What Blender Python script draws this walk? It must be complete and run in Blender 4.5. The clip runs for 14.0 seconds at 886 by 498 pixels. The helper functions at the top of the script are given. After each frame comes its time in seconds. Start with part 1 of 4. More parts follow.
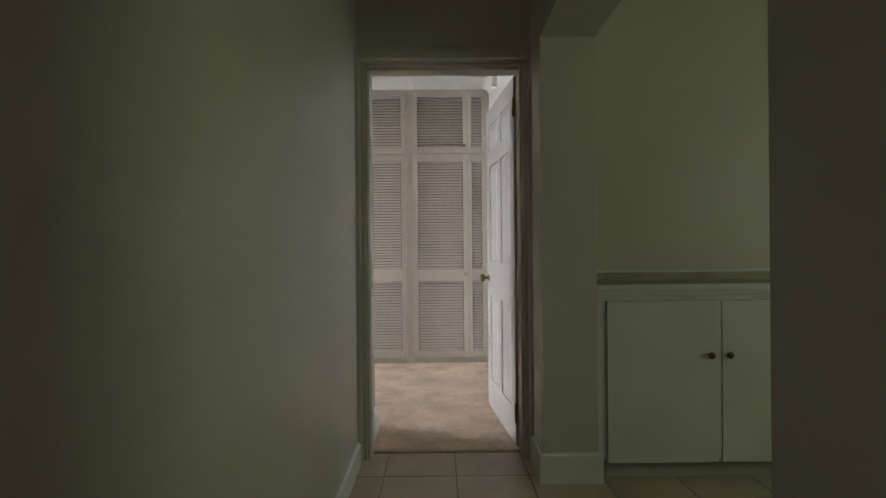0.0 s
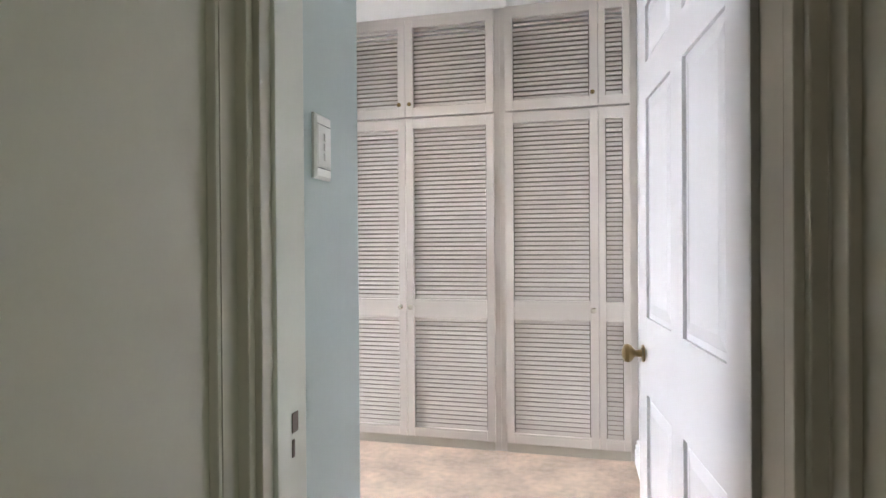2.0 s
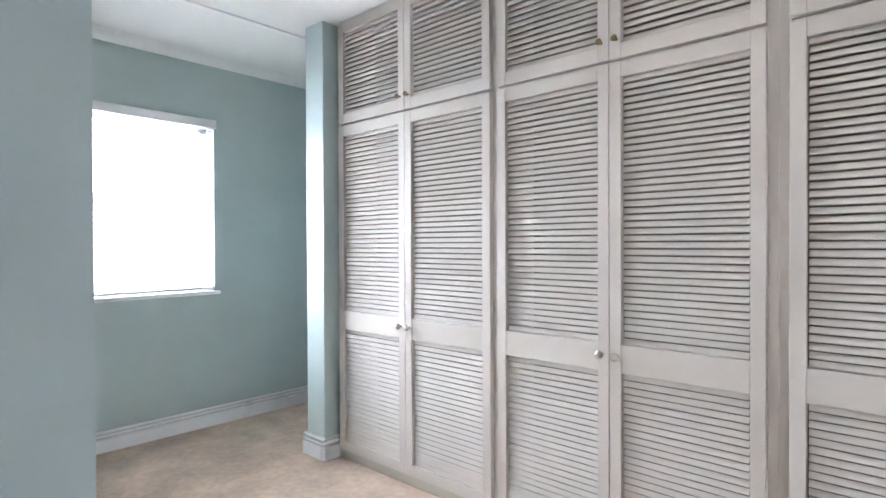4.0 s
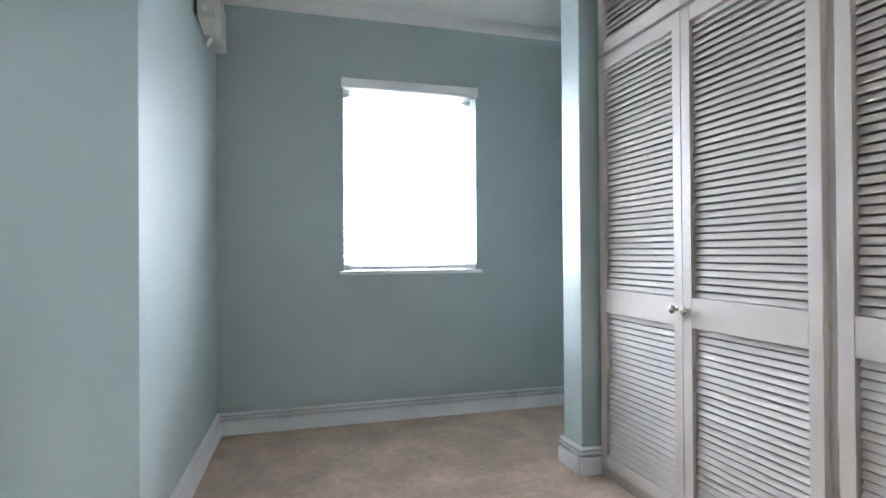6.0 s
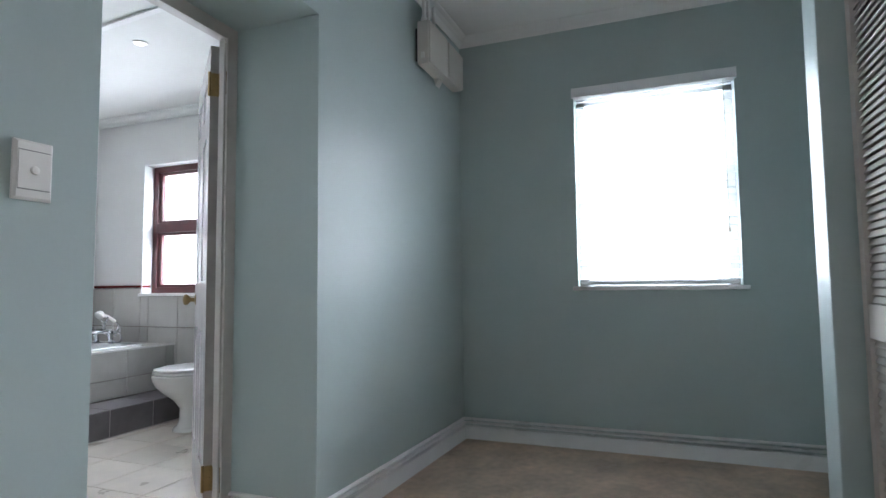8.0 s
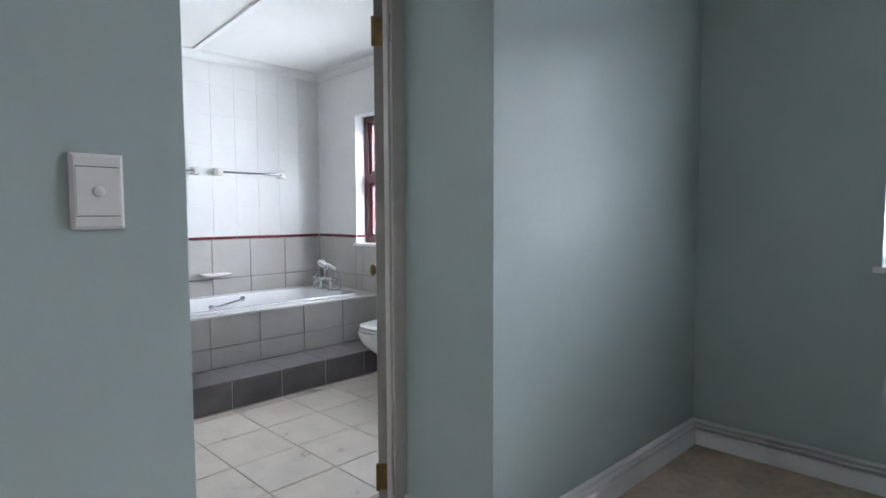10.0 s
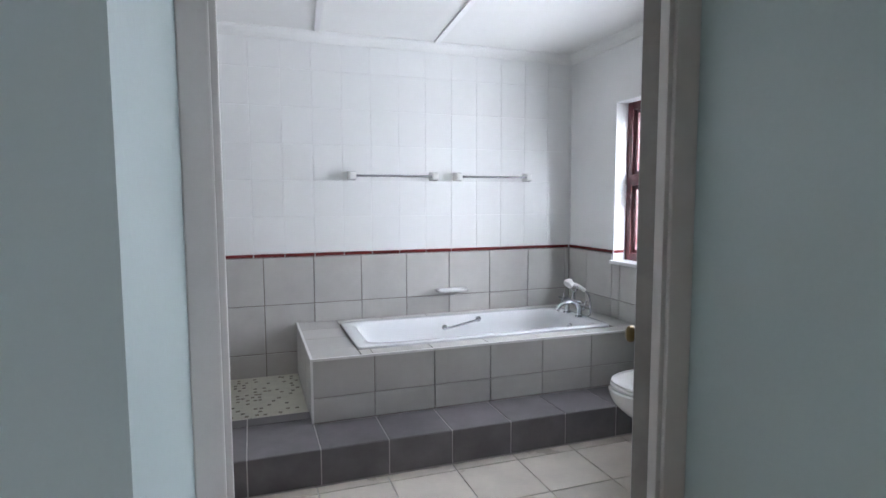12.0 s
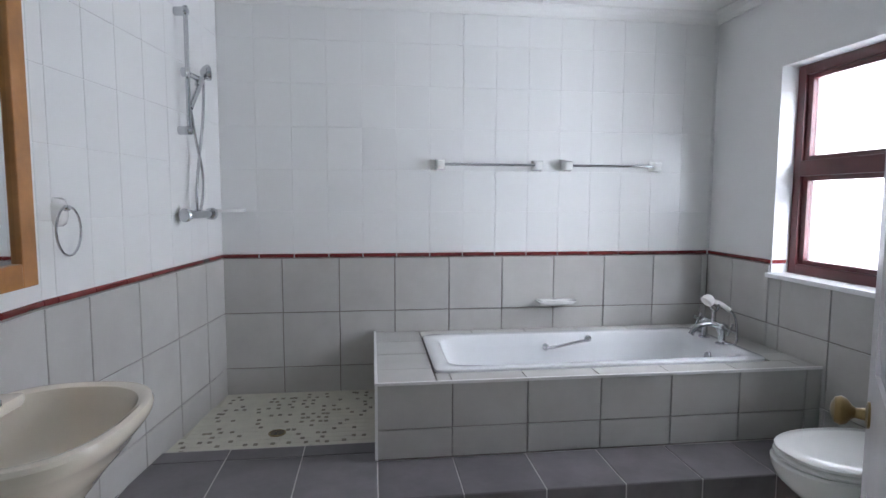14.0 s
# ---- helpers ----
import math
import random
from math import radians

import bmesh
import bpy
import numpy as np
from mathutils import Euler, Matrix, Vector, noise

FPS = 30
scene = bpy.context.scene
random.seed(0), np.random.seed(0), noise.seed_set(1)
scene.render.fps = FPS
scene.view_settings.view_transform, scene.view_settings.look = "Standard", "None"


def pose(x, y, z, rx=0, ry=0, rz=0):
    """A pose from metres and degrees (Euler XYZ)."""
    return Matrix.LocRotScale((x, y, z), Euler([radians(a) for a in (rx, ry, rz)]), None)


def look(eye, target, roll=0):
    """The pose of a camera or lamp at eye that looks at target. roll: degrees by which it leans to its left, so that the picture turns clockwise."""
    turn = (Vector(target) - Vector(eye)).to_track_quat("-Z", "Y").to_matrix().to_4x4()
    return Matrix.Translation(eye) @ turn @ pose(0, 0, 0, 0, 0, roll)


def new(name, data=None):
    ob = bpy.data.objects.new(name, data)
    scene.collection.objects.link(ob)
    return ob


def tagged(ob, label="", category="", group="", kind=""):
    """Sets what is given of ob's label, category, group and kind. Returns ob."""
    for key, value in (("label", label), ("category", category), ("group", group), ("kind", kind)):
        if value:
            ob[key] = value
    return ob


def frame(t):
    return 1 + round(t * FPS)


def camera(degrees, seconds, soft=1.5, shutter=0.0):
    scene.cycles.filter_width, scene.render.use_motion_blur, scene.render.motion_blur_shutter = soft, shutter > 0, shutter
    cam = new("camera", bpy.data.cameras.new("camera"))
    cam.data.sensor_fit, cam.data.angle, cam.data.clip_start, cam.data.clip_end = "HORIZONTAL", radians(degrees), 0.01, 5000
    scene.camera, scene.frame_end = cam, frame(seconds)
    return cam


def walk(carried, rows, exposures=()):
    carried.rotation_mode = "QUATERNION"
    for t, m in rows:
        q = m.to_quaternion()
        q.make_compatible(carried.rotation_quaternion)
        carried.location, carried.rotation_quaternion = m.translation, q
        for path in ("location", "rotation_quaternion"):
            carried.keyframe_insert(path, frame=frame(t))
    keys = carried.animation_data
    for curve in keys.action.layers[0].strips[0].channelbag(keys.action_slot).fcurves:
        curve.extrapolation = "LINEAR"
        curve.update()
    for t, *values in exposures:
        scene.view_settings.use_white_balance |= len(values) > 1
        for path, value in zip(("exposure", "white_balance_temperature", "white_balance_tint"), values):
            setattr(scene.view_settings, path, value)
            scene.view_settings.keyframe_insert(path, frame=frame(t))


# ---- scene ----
PATH = [
    (0, (-0.034, -0.133, 1.082), (-0.022, 1.867, 1.082), -0.5),
    (0.5, (0.041, 0.368, 1.111), (-0.016, 2.367, 1.106), -0.5),
    (1, (0.082, 0.885, 1.149), (-0.079, 2.878, 1.142), -0.6),
    (1.5, (0.1, 1.422, 1.165), (-0.174, 3.403, 1.157), -0.5),
    (2, (0.1, 1.902, 1.208), (-0.359, 3.848, 1.197), -0.4),
    (4.5, (0.056, 3.256, 1.279), (-1.472, 4.546, 1.259), -0.3),
    (5, (-0.054, 3.393, 1.201), (-1.742, 4.467, 1.177), -0.4),
    (5.5, (-0.184, 3.514, 1.145), (-2.009, 4.332, 1.118), -0.4),
    (6, (-0.281, 3.672, 1.062), (-2.202, 4.227, 1.076), -0.4),
    (6.5, (-0.325, 3.895, 1.002), (-2.308, 4.139, 1.091), -0.3),
    (7, (-0.3, 4.107, 0.967), (-2.295, 4.067, 1.107), -0.2),
    (7.5, (-0.327, 4.353, 0.968), (-2.281, 3.949, 1.107), -0.5),
    (8, (-0.377, 4.492, 0.959), (-2.235, 3.766, 1.095), -0.6),
    (10.5, (-1.033, 4.22, 1.256), (-2.274, 2.66, 1.093), -0.5),
    (11, (-1.164, 4.066, 1.323), (-2.158, 2.338, 1.156), -0.6),
    (11.5, (-1.29, 3.861, 1.359), (-2.08, 2.032, 1.184), -0.2),
    (12, (-1.398, 3.698, 1.345), (-2.05, 1.815, 1.173), -0.2),
    (12.5, (-1.504, 3.54, 1.341), (-2.052, 1.625, 1.162), -0.1),
    (13, (-1.595, 3.395, 1.327), (-2.008, 1.446, 1.146), -0.1),
    (13.5, (-1.628, 3.251, 1.323), (-1.952, 1.285, 1.143), 0.2),
    (14, (-1.66, 3.15, 1.316), (-1.913, 1.174, 1.138), 0.2),
]
cam = camera(77.4, 14.0)
EXPOSURES = [(0.0, -0.28, 7100, 13), (0.6, -0.12, 7000, 13), (1.5, 0.6, 6800, 14), (2.2, 0.78, 6500, 15), (4.3, 0.58, 6200, 13), (5.0, 0.36, 6200, 13),
             (6.5, -0.1, 6100, 12), (8.0, -0.72, 6100, 11), (10.5, -0.98, 6150, 12), (11.5, -1.05, 6150, 13), (12.5, -1.04, 6150, 14), (14.0, -1.34, 6150, 14)]
walk(cam, [(t, look(eye, target, roll)) for t, eye, target, roll in PATH], EXPOSURES)

# ---------- world and light ----------
world = bpy.data.worlds.new("world")
scene.world = world
world.use_nodes = True
wn = world.node_tree
sky = wn.nodes.new("ShaderNodeTexSky")
sky.sky_type = 'NISHITA'
sky.sun_disc = False
sky.sun_elevation = radians(55)
sky.sun_rotation = radians(40)
wn.links.new(sky.outputs[0], wn.nodes["Background"].inputs[0])
wn.nodes["Background"].inputs[1].default_value = 0.1


def area_light(name, at, toward, sx, sy, watts, colour):
    data = bpy.data.lights.new(name, 'AREA')
    data.shape, data.size, data.size_y, data.energy, data.color = 'RECTANGLE', sx, sy, watts, colour
    ob = new(name, data)
    ob.matrix_world = look(at, toward)
    return ob


sun_data = bpy.data.lights.new("sun", 'SUN')
sun_data.energy, sun_data.angle, sun_data.color = 2.5, radians(0.5), (1.0, 0.95, 0.88)
new("sun", sun_data).matrix_world = look((0, 0, 10), (-3.3, 3.9, 2.8))
area_light("window_daylight", (-4.40, 4.475, 1.8), (-2.8, 4.475, 1.2), 1.5, 1.7, 410, (0.84, 0.91, 1.0))
area_light("window_sky_daylight", (-4.85, 4.95, 3.15), (-3.3, 4.25, 1.0), 1.7, 1.4, 1650, (0.84, 0.91, 1.0))
area_light("bathroom_daylight", (-4.12, 0.92, 1.52), (0, 0.95, 1.3), 1.5, 1.5, 320, (0.87, 0.92, 0.99))
# Added lamp at an unseen side opening, brightens the cupboard wall.
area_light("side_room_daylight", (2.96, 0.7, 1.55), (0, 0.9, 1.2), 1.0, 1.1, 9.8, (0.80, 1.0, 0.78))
# Added lamp in the unseen south end, evens out the corridor walls.
area_light("passage_daylight", (-0.02, -1.62, 1.5), (0.0, 2.0, 1.3), 0.7, 1.2, 2.3, (1.0, 0.94, 0.86))


def downlight_glow(name, at, watts):
    data = bpy.data.lights.new(name, 'AREA')
    data.shape, data.size, data.energy, data.color = 'DISK', 0.055, watts, (1.0, 0.90, 0.80)
    data.spread = radians(150)
    new(name, data).matrix_world = look(at, (at[0], at[1], 0))


DOWNLIGHTS = ((-0.57, 4.365, 2.598),)
for at in DOWNLIGHTS:
    downlight_glow("downlight_glow", (at[0], at[1], at[2] - 0.012), 2.2)

# ---------- materials ----------
def material(name, colour, rough=0.6, metal=0.0, vary=0.06, scale=3.0, grain=120.0, bump=0.05, per_object=0.0, tint=None,
             coat=0.0, rough_vary=0.08, dist=0.002):
    m = bpy.data.materials.new(name)
    m.use_nodes = True
    nt = m.node_tree
    N, L = nt.nodes, nt.links
    b = N["Principled BSDF"]
    co = N.new("ShaderNodeTexCoord")
    src = co.outputs["Object"]
    n1 = N.new("ShaderNodeTexNoise")
    n1.inputs["Scale"].default_value, n1.inputs["Detail"].default_value = scale, 5
    n2 = N.new("ShaderNodeTexNoise")
    n2.inputs["Scale"].default_value, n2.inputs["Detail"].default_value = grain, 3
    info = N.new("ShaderNodeObjectInfo")
    add = N.new("ShaderNodeVectorMath")
    mul = N.new("ShaderNodeMath")
    mul.operation, mul.inputs[1].default_value = 'MULTIPLY', 37.0
    L.new(info.outputs["Random"], mul.inputs[0])
    L.new(src, add.inputs[0])
    L.new(mul.outputs[0], add.inputs[1])
    L.new(add.outputs[0], n1.inputs["Vector"])
    L.new(add.outputs[0], n2.inputs["Vector"])
    ramp = N.new("ShaderNodeMix")
    ramp.data_type = 'RGBA'
    lo = [max(0, c * (1 - vary * 1.6)) for c in colour]
    hi = [min(1, c * (1 + vary)) for c in (tint or colour)]
    ramp.inputs[6].default_value, ramp.inputs[7].default_value = (*lo, 1), (*hi, 1)
    mix = N.new("ShaderNodeMath")
    mix.operation = 'MULTIPLY_ADD'
    mix.inputs[1].default_value, mix.inputs[2].default_value = 0.35, -0.17
    L.new(n2.outputs[0], mix.inputs[0])
    s = N.new("ShaderNodeMath")
    s.operation, s.use_clamp = 'ADD', True
    spread = N.new("ShaderNodeMapRange")
    spread.inputs[1].default_value, spread.inputs[2].default_value = 0.3, 0.7
    L.new(n1.outputs[0], spread.inputs[0])
    L.new(spread.outputs[0], s.inputs[0])
    L.new(mix.outputs[0], s.inputs[1])
    L.new(s.outputs[0], ramp.inputs[0])
    out = ramp.outputs[2]
    if per_object:
        hsv = N.new("ShaderNodeHueSaturation")
        r = N.new("ShaderNodeMapRange")
        r.inputs[3].default_value, r.inputs[4].default_value = 1 - per_object, 1 + per_object
        L.new(info.outputs["Random"], r.inputs[0])
        L.new(r.outputs[0], hsv.inputs["Value"])
        L.new(out, hsv.inputs["Color"])
        out = hsv.outputs[0]
    L.new(out, b.inputs["Base Color"])
    rr = N.new("ShaderNodeMapRange")
    rr.inputs[3].default_value, rr.inputs[4].default_value = max(0.02, rough - rough_vary), min(1, rough + rough_vary)
    L.new(n1.outputs[0], rr.inputs[0])
    L.new(rr.outputs[0], b.inputs["Roughness"])
    b.inputs["Metallic"].default_value = metal
    if coat:
        b.inputs["Coat Weight"].default_value, b.inputs["Coat Roughness"].default_value = coat, 0.08
    if bump:
        bp = N.new("ShaderNodeBump")
        bp.inputs["Strength"].default_value, bp.inputs["Distance"].default_value = bump, dist
        L.new(n2.outputs[0], bp.inputs["Height"])
        L.new(bp.outputs[0], b.inputs["Normal"])
    return m


M_green = material("duck_egg_paint", (0.425, 0.503, 0.49), 0.38, vary=0.04, scale=1.3, grain=90, bump=0.12)
M_cream = material("corridor_paint", (0.50, 0.46, 0.395), 0.45, vary=0.05, scale=1.2, grain=90, bump=0.12)
M_wall_white = material("white_wall_paint", (0.80, 0.80, 0.79), 0.55, vary=0.03, scale=1.2, grain=90, bump=0.1)
M_ceiling = material("ceiling_paint", (0.82, 0.82, 0.80), 0.8, vary=0.03, scale=1.0, grain=60, bump=0.1)
M_trim = material("white_gloss_trim", (0.86, 0.855, 0.85), 0.3, vary=0.03, scale=3, grain=60, bump=0.04)
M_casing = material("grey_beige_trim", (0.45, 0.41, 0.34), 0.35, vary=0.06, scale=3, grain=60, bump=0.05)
M_frame = material("pale_frame_paint", (0.56, 0.53, 0.50), 0.35, vary=0.05, scale=3, grain=60, bump=0.05)
M_leafedge = material("leaf_edge_paint", (0.34, 0.315, 0.29), 0.55, vary=0.12, scale=6, grain=80, bump=0.1)
M_louver = material("cream_louvre_paint", (0.54, 0.49, 0.445), 0.42, vary=0.02, scale=4, grain=70, bump=0.06, per_object=0.02)
# Dark colour that stands in for shade inside the wardrobes.
M_inner_shade = material("wardrobe_inner_shade", (0.20, 0.17, 0.14), 0.8)
M_door = material("white_door_paint", (0.76, 0.75, 0.77), 0.22, vary=0.012, scale=3, grain=160, bump=0.05)
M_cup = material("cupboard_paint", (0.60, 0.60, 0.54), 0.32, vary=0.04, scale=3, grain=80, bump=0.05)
M_olive = material("olive_ledge_paint", (0.31, 0.285, 0.21), 0.5, vary=0.1, scale=5, grain=70, bump=0.06)
M_brass = material("worn_brass", (0.26, 0.19, 0.09), 0.30, metal=1.0, vary=0.15, scale=20, grain=200, bump=0.02)
M_nickel = material("aged_nickel", (0.50, 0.46, 0.38), 0.28, metal=1.0, vary=0.12, scale=20, grain=200, bump=0.02)
M_darkknob = material("dark_knob", (0.10, 0.07, 0.05), 0.35, metal=0.6, vary=0.2)
M_chrome = material("chrome", (0.56, 0.57, 0.59), 0.06, metal=1.0, vary=0.03, bump=0, rough_vary=0.03)
M_plastic = material("white_plastic", (0.80, 0.79, 0.76), 0.35, vary=0.02, bump=0.02)
M_slotdark = material("dark_slot", (0.05, 0.05, 0.05), 0.6)
M_box = material("ivory_box", (0.66, 0.63, 0.58), 0.4, vary=0.04, bump=0.03)
M_slat = material("blind_slat", (0.85, 0.85, 0.85), 0.4, vary=0.02, bump=0.02)
M_ceramic = material("white_ceramic", (0.82, 0.81, 0.79), 0.08, vary=0.02, bump=0, coat=0.5, rough_vary=0.02)
M_cream_ceramic = material("cream_ceramic", (0.80, 0.72, 0.60), 0.08, vary=0.03, bump=0, coat=0.5, rough_vary=0.02)
M_enamel = material("white_enamel", (0.84, 0.85, 0.86), 0.1, vary=0.015, bump=0, coat=0.4, rough_vary=0.02)
M_grey = material("grey_wall_tile", (0.50, 0.485, 0.46), 0.34, vary=0.05, scale=5, grain=30, bump=0.1, per_object=0.035)
M_slate = material("slate_step_tile", (0.15, 0.138, 0.145), 0.38, vary=0.14, scale=7, grain=45, bump=0.18, per_object=0.09)
M_white_tile = material("white_glazed_tile", (0.81, 0.81, 0.80), 0.3, vary=0.006, scale=4, grain=30, bump=0.015, per_object=0.012, rough_vary=0.015)
M_red = material("oxblood_trim_tile", (0.15, 0.022, 0.02), 0.16, vary=0.15, scale=14, grain=60, bump=0.05, per_object=0.15)
M_floor_tile = material("cream_floor_tile", (0.66, 0.60, 0.53), 0.3, vary=0.07, scale=6, grain=40, bump=0.1, per_object=0.03)
M_corr_tile = material("beige_corridor_tile", (0.46, 0.38, 0.29), 0.35, vary=0.1, scale=5, grain=40, bump=0.1, per_object=0.05)
M_grout_d = material("grey_grout", (0.25, 0.225, 0.205), 0.9, vary=0.12, scale=9)
M_grout_l = material("pale_grout", (0.88, 0.875, 0.865), 0.9, vary=0.05, scale=9)
M_grout_m = material("step_grout", (0.58, 0.55, 0.52), 0.9, vary=0.08, scale=9)
M_edge = material("white_edge_strip", (0.82, 0.81, 0.80), 0.4)
M_mosaic = material("cream_mosaic", (0.60, 0.58, 0.49), 0.35, vary=0.06, scale=12, grain=60)
M_mosaic_grout = material("cream_mosaic_grout", (0.56, 0.54, 0.46), 0.8, vary=0.06, scale=9)
M_dot = material("taupe_mosaic_dot", (0.22, 0.19, 0.14), 0.35, vary=0.25, scale=14, grain=60)
M_maroon = material("maroon_timber", (0.085, 0.016, 0.018), 0.32, vary=0.2, scale=6, grain=60, bump=0.1)
M_timber = material("orange_pine", (0.38, 0.17, 0.05), 0.35, vary=0.2, scale=5, grain=40, bump=0.08)
M_mirror = material("mirror", (0.86, 0.88, 0.88), 0.02, metal=1.0, vary=0.0, bump=0, rough_vary=0.0)


def carpet_material():
    m = material("beige_carpet", (0.63, 0.47, 0.35), 0.95, vary=0.14, scale=3.5, grain=300, bump=1.0, dist=0.008, rough_vary=0.03)
    nt = m.node_tree
    N, L = nt.nodes, nt.links
    b = N["Principled BSDF"]
    b.inputs["Sheen Weight"].default_value = 0.2
    base = b.inputs["Base Color"].links[0].from_socket
    co = [n for n in N if n.bl_idname == "ShaderNodeTexCoord"][0]
    patch = N.new("ShaderNodeTexNoise")
    patch.inputs["Scale"].default_value, patch.inputs["Detail"].default_value, patch.inputs["Distortion"].default_value = 4.5, 8, 0.35
    tuft = N.new("ShaderNodeTexNoise")
    tuft.inputs["Scale"].default_value, tuft.inputs["Detail"].default_value = 26, 7
    mixv = N.new("ShaderNodeMath")
    mixv.operation, mixv.inputs[1].default_value = 'MULTIPLY_ADD', 0.9
    L.new(co.outputs["Object"], patch.inputs["Vector"])
    L.new(co.outputs["Object"], tuft.inputs["Vector"])
    L.new(tuft.outputs[0], mixv.inputs[0])
    L.new(patch.outputs[0], mixv.inputs[2])
    r = N.new("ShaderNodeMapRange")
    r.inputs[1].default_value, r.inputs[2].default_value = 0.72, 1.18
    r.inputs[3].default_value, r.inputs[4].default_value = 0.82, 1.15
    L.new(mixv.outputs[0], r.inputs[0])
    hsv = N.new("ShaderNodeHueSaturation")
    L.new(r.outputs[0], hsv.inputs["Value"])
    L.new(base, hsv.inputs["Color"])
    L.new(hsv.outputs[0], b.inputs["Base Color"])
    return m


M_carpet = carpet_material()


def emitter(name, colour, strength):
    m = bpy.data.materials.new(name)
    m.use_nodes = True
    b = m.node_tree.nodes["Principled BSDF"]
    b.inputs["Base Color"].default_value = (0.8, 0.8, 0.8, 1)
    b.inputs["Emission Color"].default_value = (*colour, 1)
    b.inputs["Emission Strength"].default_value = strength
    return m


M_sky = emitter("bright_overcast_sky", (0.95, 0.98, 1.0), 9.0)
# Greenish glow of the panel added beyond the unseen side opening.
M_side_glow = emitter("unseen_side_glow", (0.80, 1.0, 0.70), 0.5)
M_lamp = emitter("lit_downlight", (1.0, 0.97, 0.92), 4.0)


def glass_material(name, rough):
    m = bpy.data.materials.new(name)
    m.use_nodes = True
    b = m.node_tree.nodes["Principled BSDF"]
    b.inputs["Transmission Weight"].default_value, b.inputs["Roughness"].default_value, b.inputs["IOR"].default_value = 1.0, rough, 1.45
    return m


M_glass = glass_material("window_glass", 0.0)
M_frost = glass_material("frosted_glass", 0.35)

# ---------- mesh helpers ----------
def mesh_of(name, bm, mat):
    bmesh.ops.recalc_face_normals(bm, faces=bm.faces)
    me = bpy.data.meshes.new(name)
    bm.to_mesh(me)
    bm.free()
    for k in (mat if isinstance(mat, (list, tuple)) else [mat]):
        me.materials.append(k)
    return me


def part(name, bm, mat, parent=None, label="", smooth=False):
    me = mesh_of(name, bm, mat)
    if smooth:
        for p in me.polygons:
            p.use_smooth = True
        me.set_sharp_from_angle(angle=radians(38))
    ob = new(name, me)
    ob.parent = parent
    return tagged(ob, label)


def empty(name, at, label, category, group="", kind="", rz=0):
    ob = new(name)
    ob.empty_display_size = 0.05
    ob.matrix_world = pose(*at, 0, 0, rz)
    return tagged(ob, label, category, group, kind)


def add_box(bm, a, b, bevel=0.0, m=None):
    r = bmesh.ops.create_cube(bm, size=1)
    for v in r["verts"]:
        v.co = Vector([(a[i] + b[i]) / 2 + v.co[i] * (b[i] - a[i]) for i in range(3)])
        if m is not None:
            v.co = m @ v.co
    if bevel:
        edges = list({e for v in r["verts"] for e in v.link_edges})
        bmesh.ops.bevel(bm, geom=edges, offset=bevel, segments=2, affect='EDGES', profile=0.6)
    return bm


def box(a, b, bevel=0.0, m=None):
    return add_box(bmesh.new(), a, b, bevel, m)


def boxes(*rows, bevel=0.0):
    bm = bmesh.new()
    for a, b in rows:
        add_box(bm, a, b, bevel)
    return bm


def loft(bm, rings, close_ends=True):
    rows = [[bm.verts.new(p) for p in ring] for ring in rings]
    n = len(rows[0])
    for r0, r1 in zip(rows, rows[1:]):
        for i in range(n):
            bm.faces.new((r0[i], r0[(i + 1) % n], r1[(i + 1) % n], r1[i]))
    if close_ends:
        bm.faces.new(rows[0])
        bm.faces.new(rows[-1])
    return bm


def tube(bm, pts, radius, n=12):
    pts = [Vector(p) for p in pts]
    rad = radius if isinstance(radius, (list, tuple)) else [radius] * len(pts)
    rings, up = [], None
    for i, p in enumerate(pts):
        d = (pts[min(i + 1, len(pts) - 1)] - pts[max(i - 1, 0)]).normalized()
        if up is None:
            up = d.orthogonal().normalized()
        up = (up - d * up.dot(d)).normalized()
        side = d.cross(up)
        rings.append([p + (up * math.cos(2 * math.pi * k / n) + side * math.sin(2 * math.pi * k / n)) * rad[i] for k in range(n)])
    return loft(bm, rings)


def smooth_path(pts, steps=8):
    pts = [Vector(p) for p in pts]
    out = []
    for i in range(len(pts) - 1):
        p0, p1, p2, p3 = pts[max(i - 1, 0)], pts[i], pts[i + 1], pts[min(i + 2, len(pts) - 1)]
        for k in range(steps):
            t = k / steps
            out.append(0.5 * ((2 * p1) + (p2 - p0) * t + (2 * p0 - 5 * p1 + 4 * p2 - p3) * t * t + (3 * p1 - p0 - 3 * p2 + p3) * t ** 3))
    return out + [pts[-1]]


def turned(bm, base, axis, profile, n=20):
    """A lathe form: profile rows are (distance along axis, radius)."""
    axis = Vector(axis).normalized()
    up = axis.orthogonal().normalized()
    side = axis.cross(up)
    return loft(bm, [[Vector(base) + axis * h + (up * math.cos(2 * math.pi * k / n) + side * math.sin(2 * math.pi * k / n)) * max(r, 0.0004)
                      for k in range(n)] for h, r in profile])


def oval(cx, cy, z, rx, ry, p=2.0, n=40):
    ring = []
    for k in range(n):
        a = 2 * math.pi * k / n
        c, s = math.cos(a), math.sin(a)
        ring.append(Vector((cx + rx * math.copysign(abs(c) ** (2 / p), c), cy + ry * math.copysign(abs(s) ** (2 / p), s), z)))
    return ring


def prism(bm, outline, z0, z1):
    lo = [bm.verts.new((x, y, z0)) for x, y in outline]
    hi = [bm.verts.new((x, y, z1)) for x, y in outline]
    n = len(outline)
    for i in range(n):
        bm.faces.new((lo[i], lo[(i + 1) % n], hi[(i + 1) % n], hi[i]))
    bm.faces.new(lo)
    bm.faces.new(hi)
    return bm


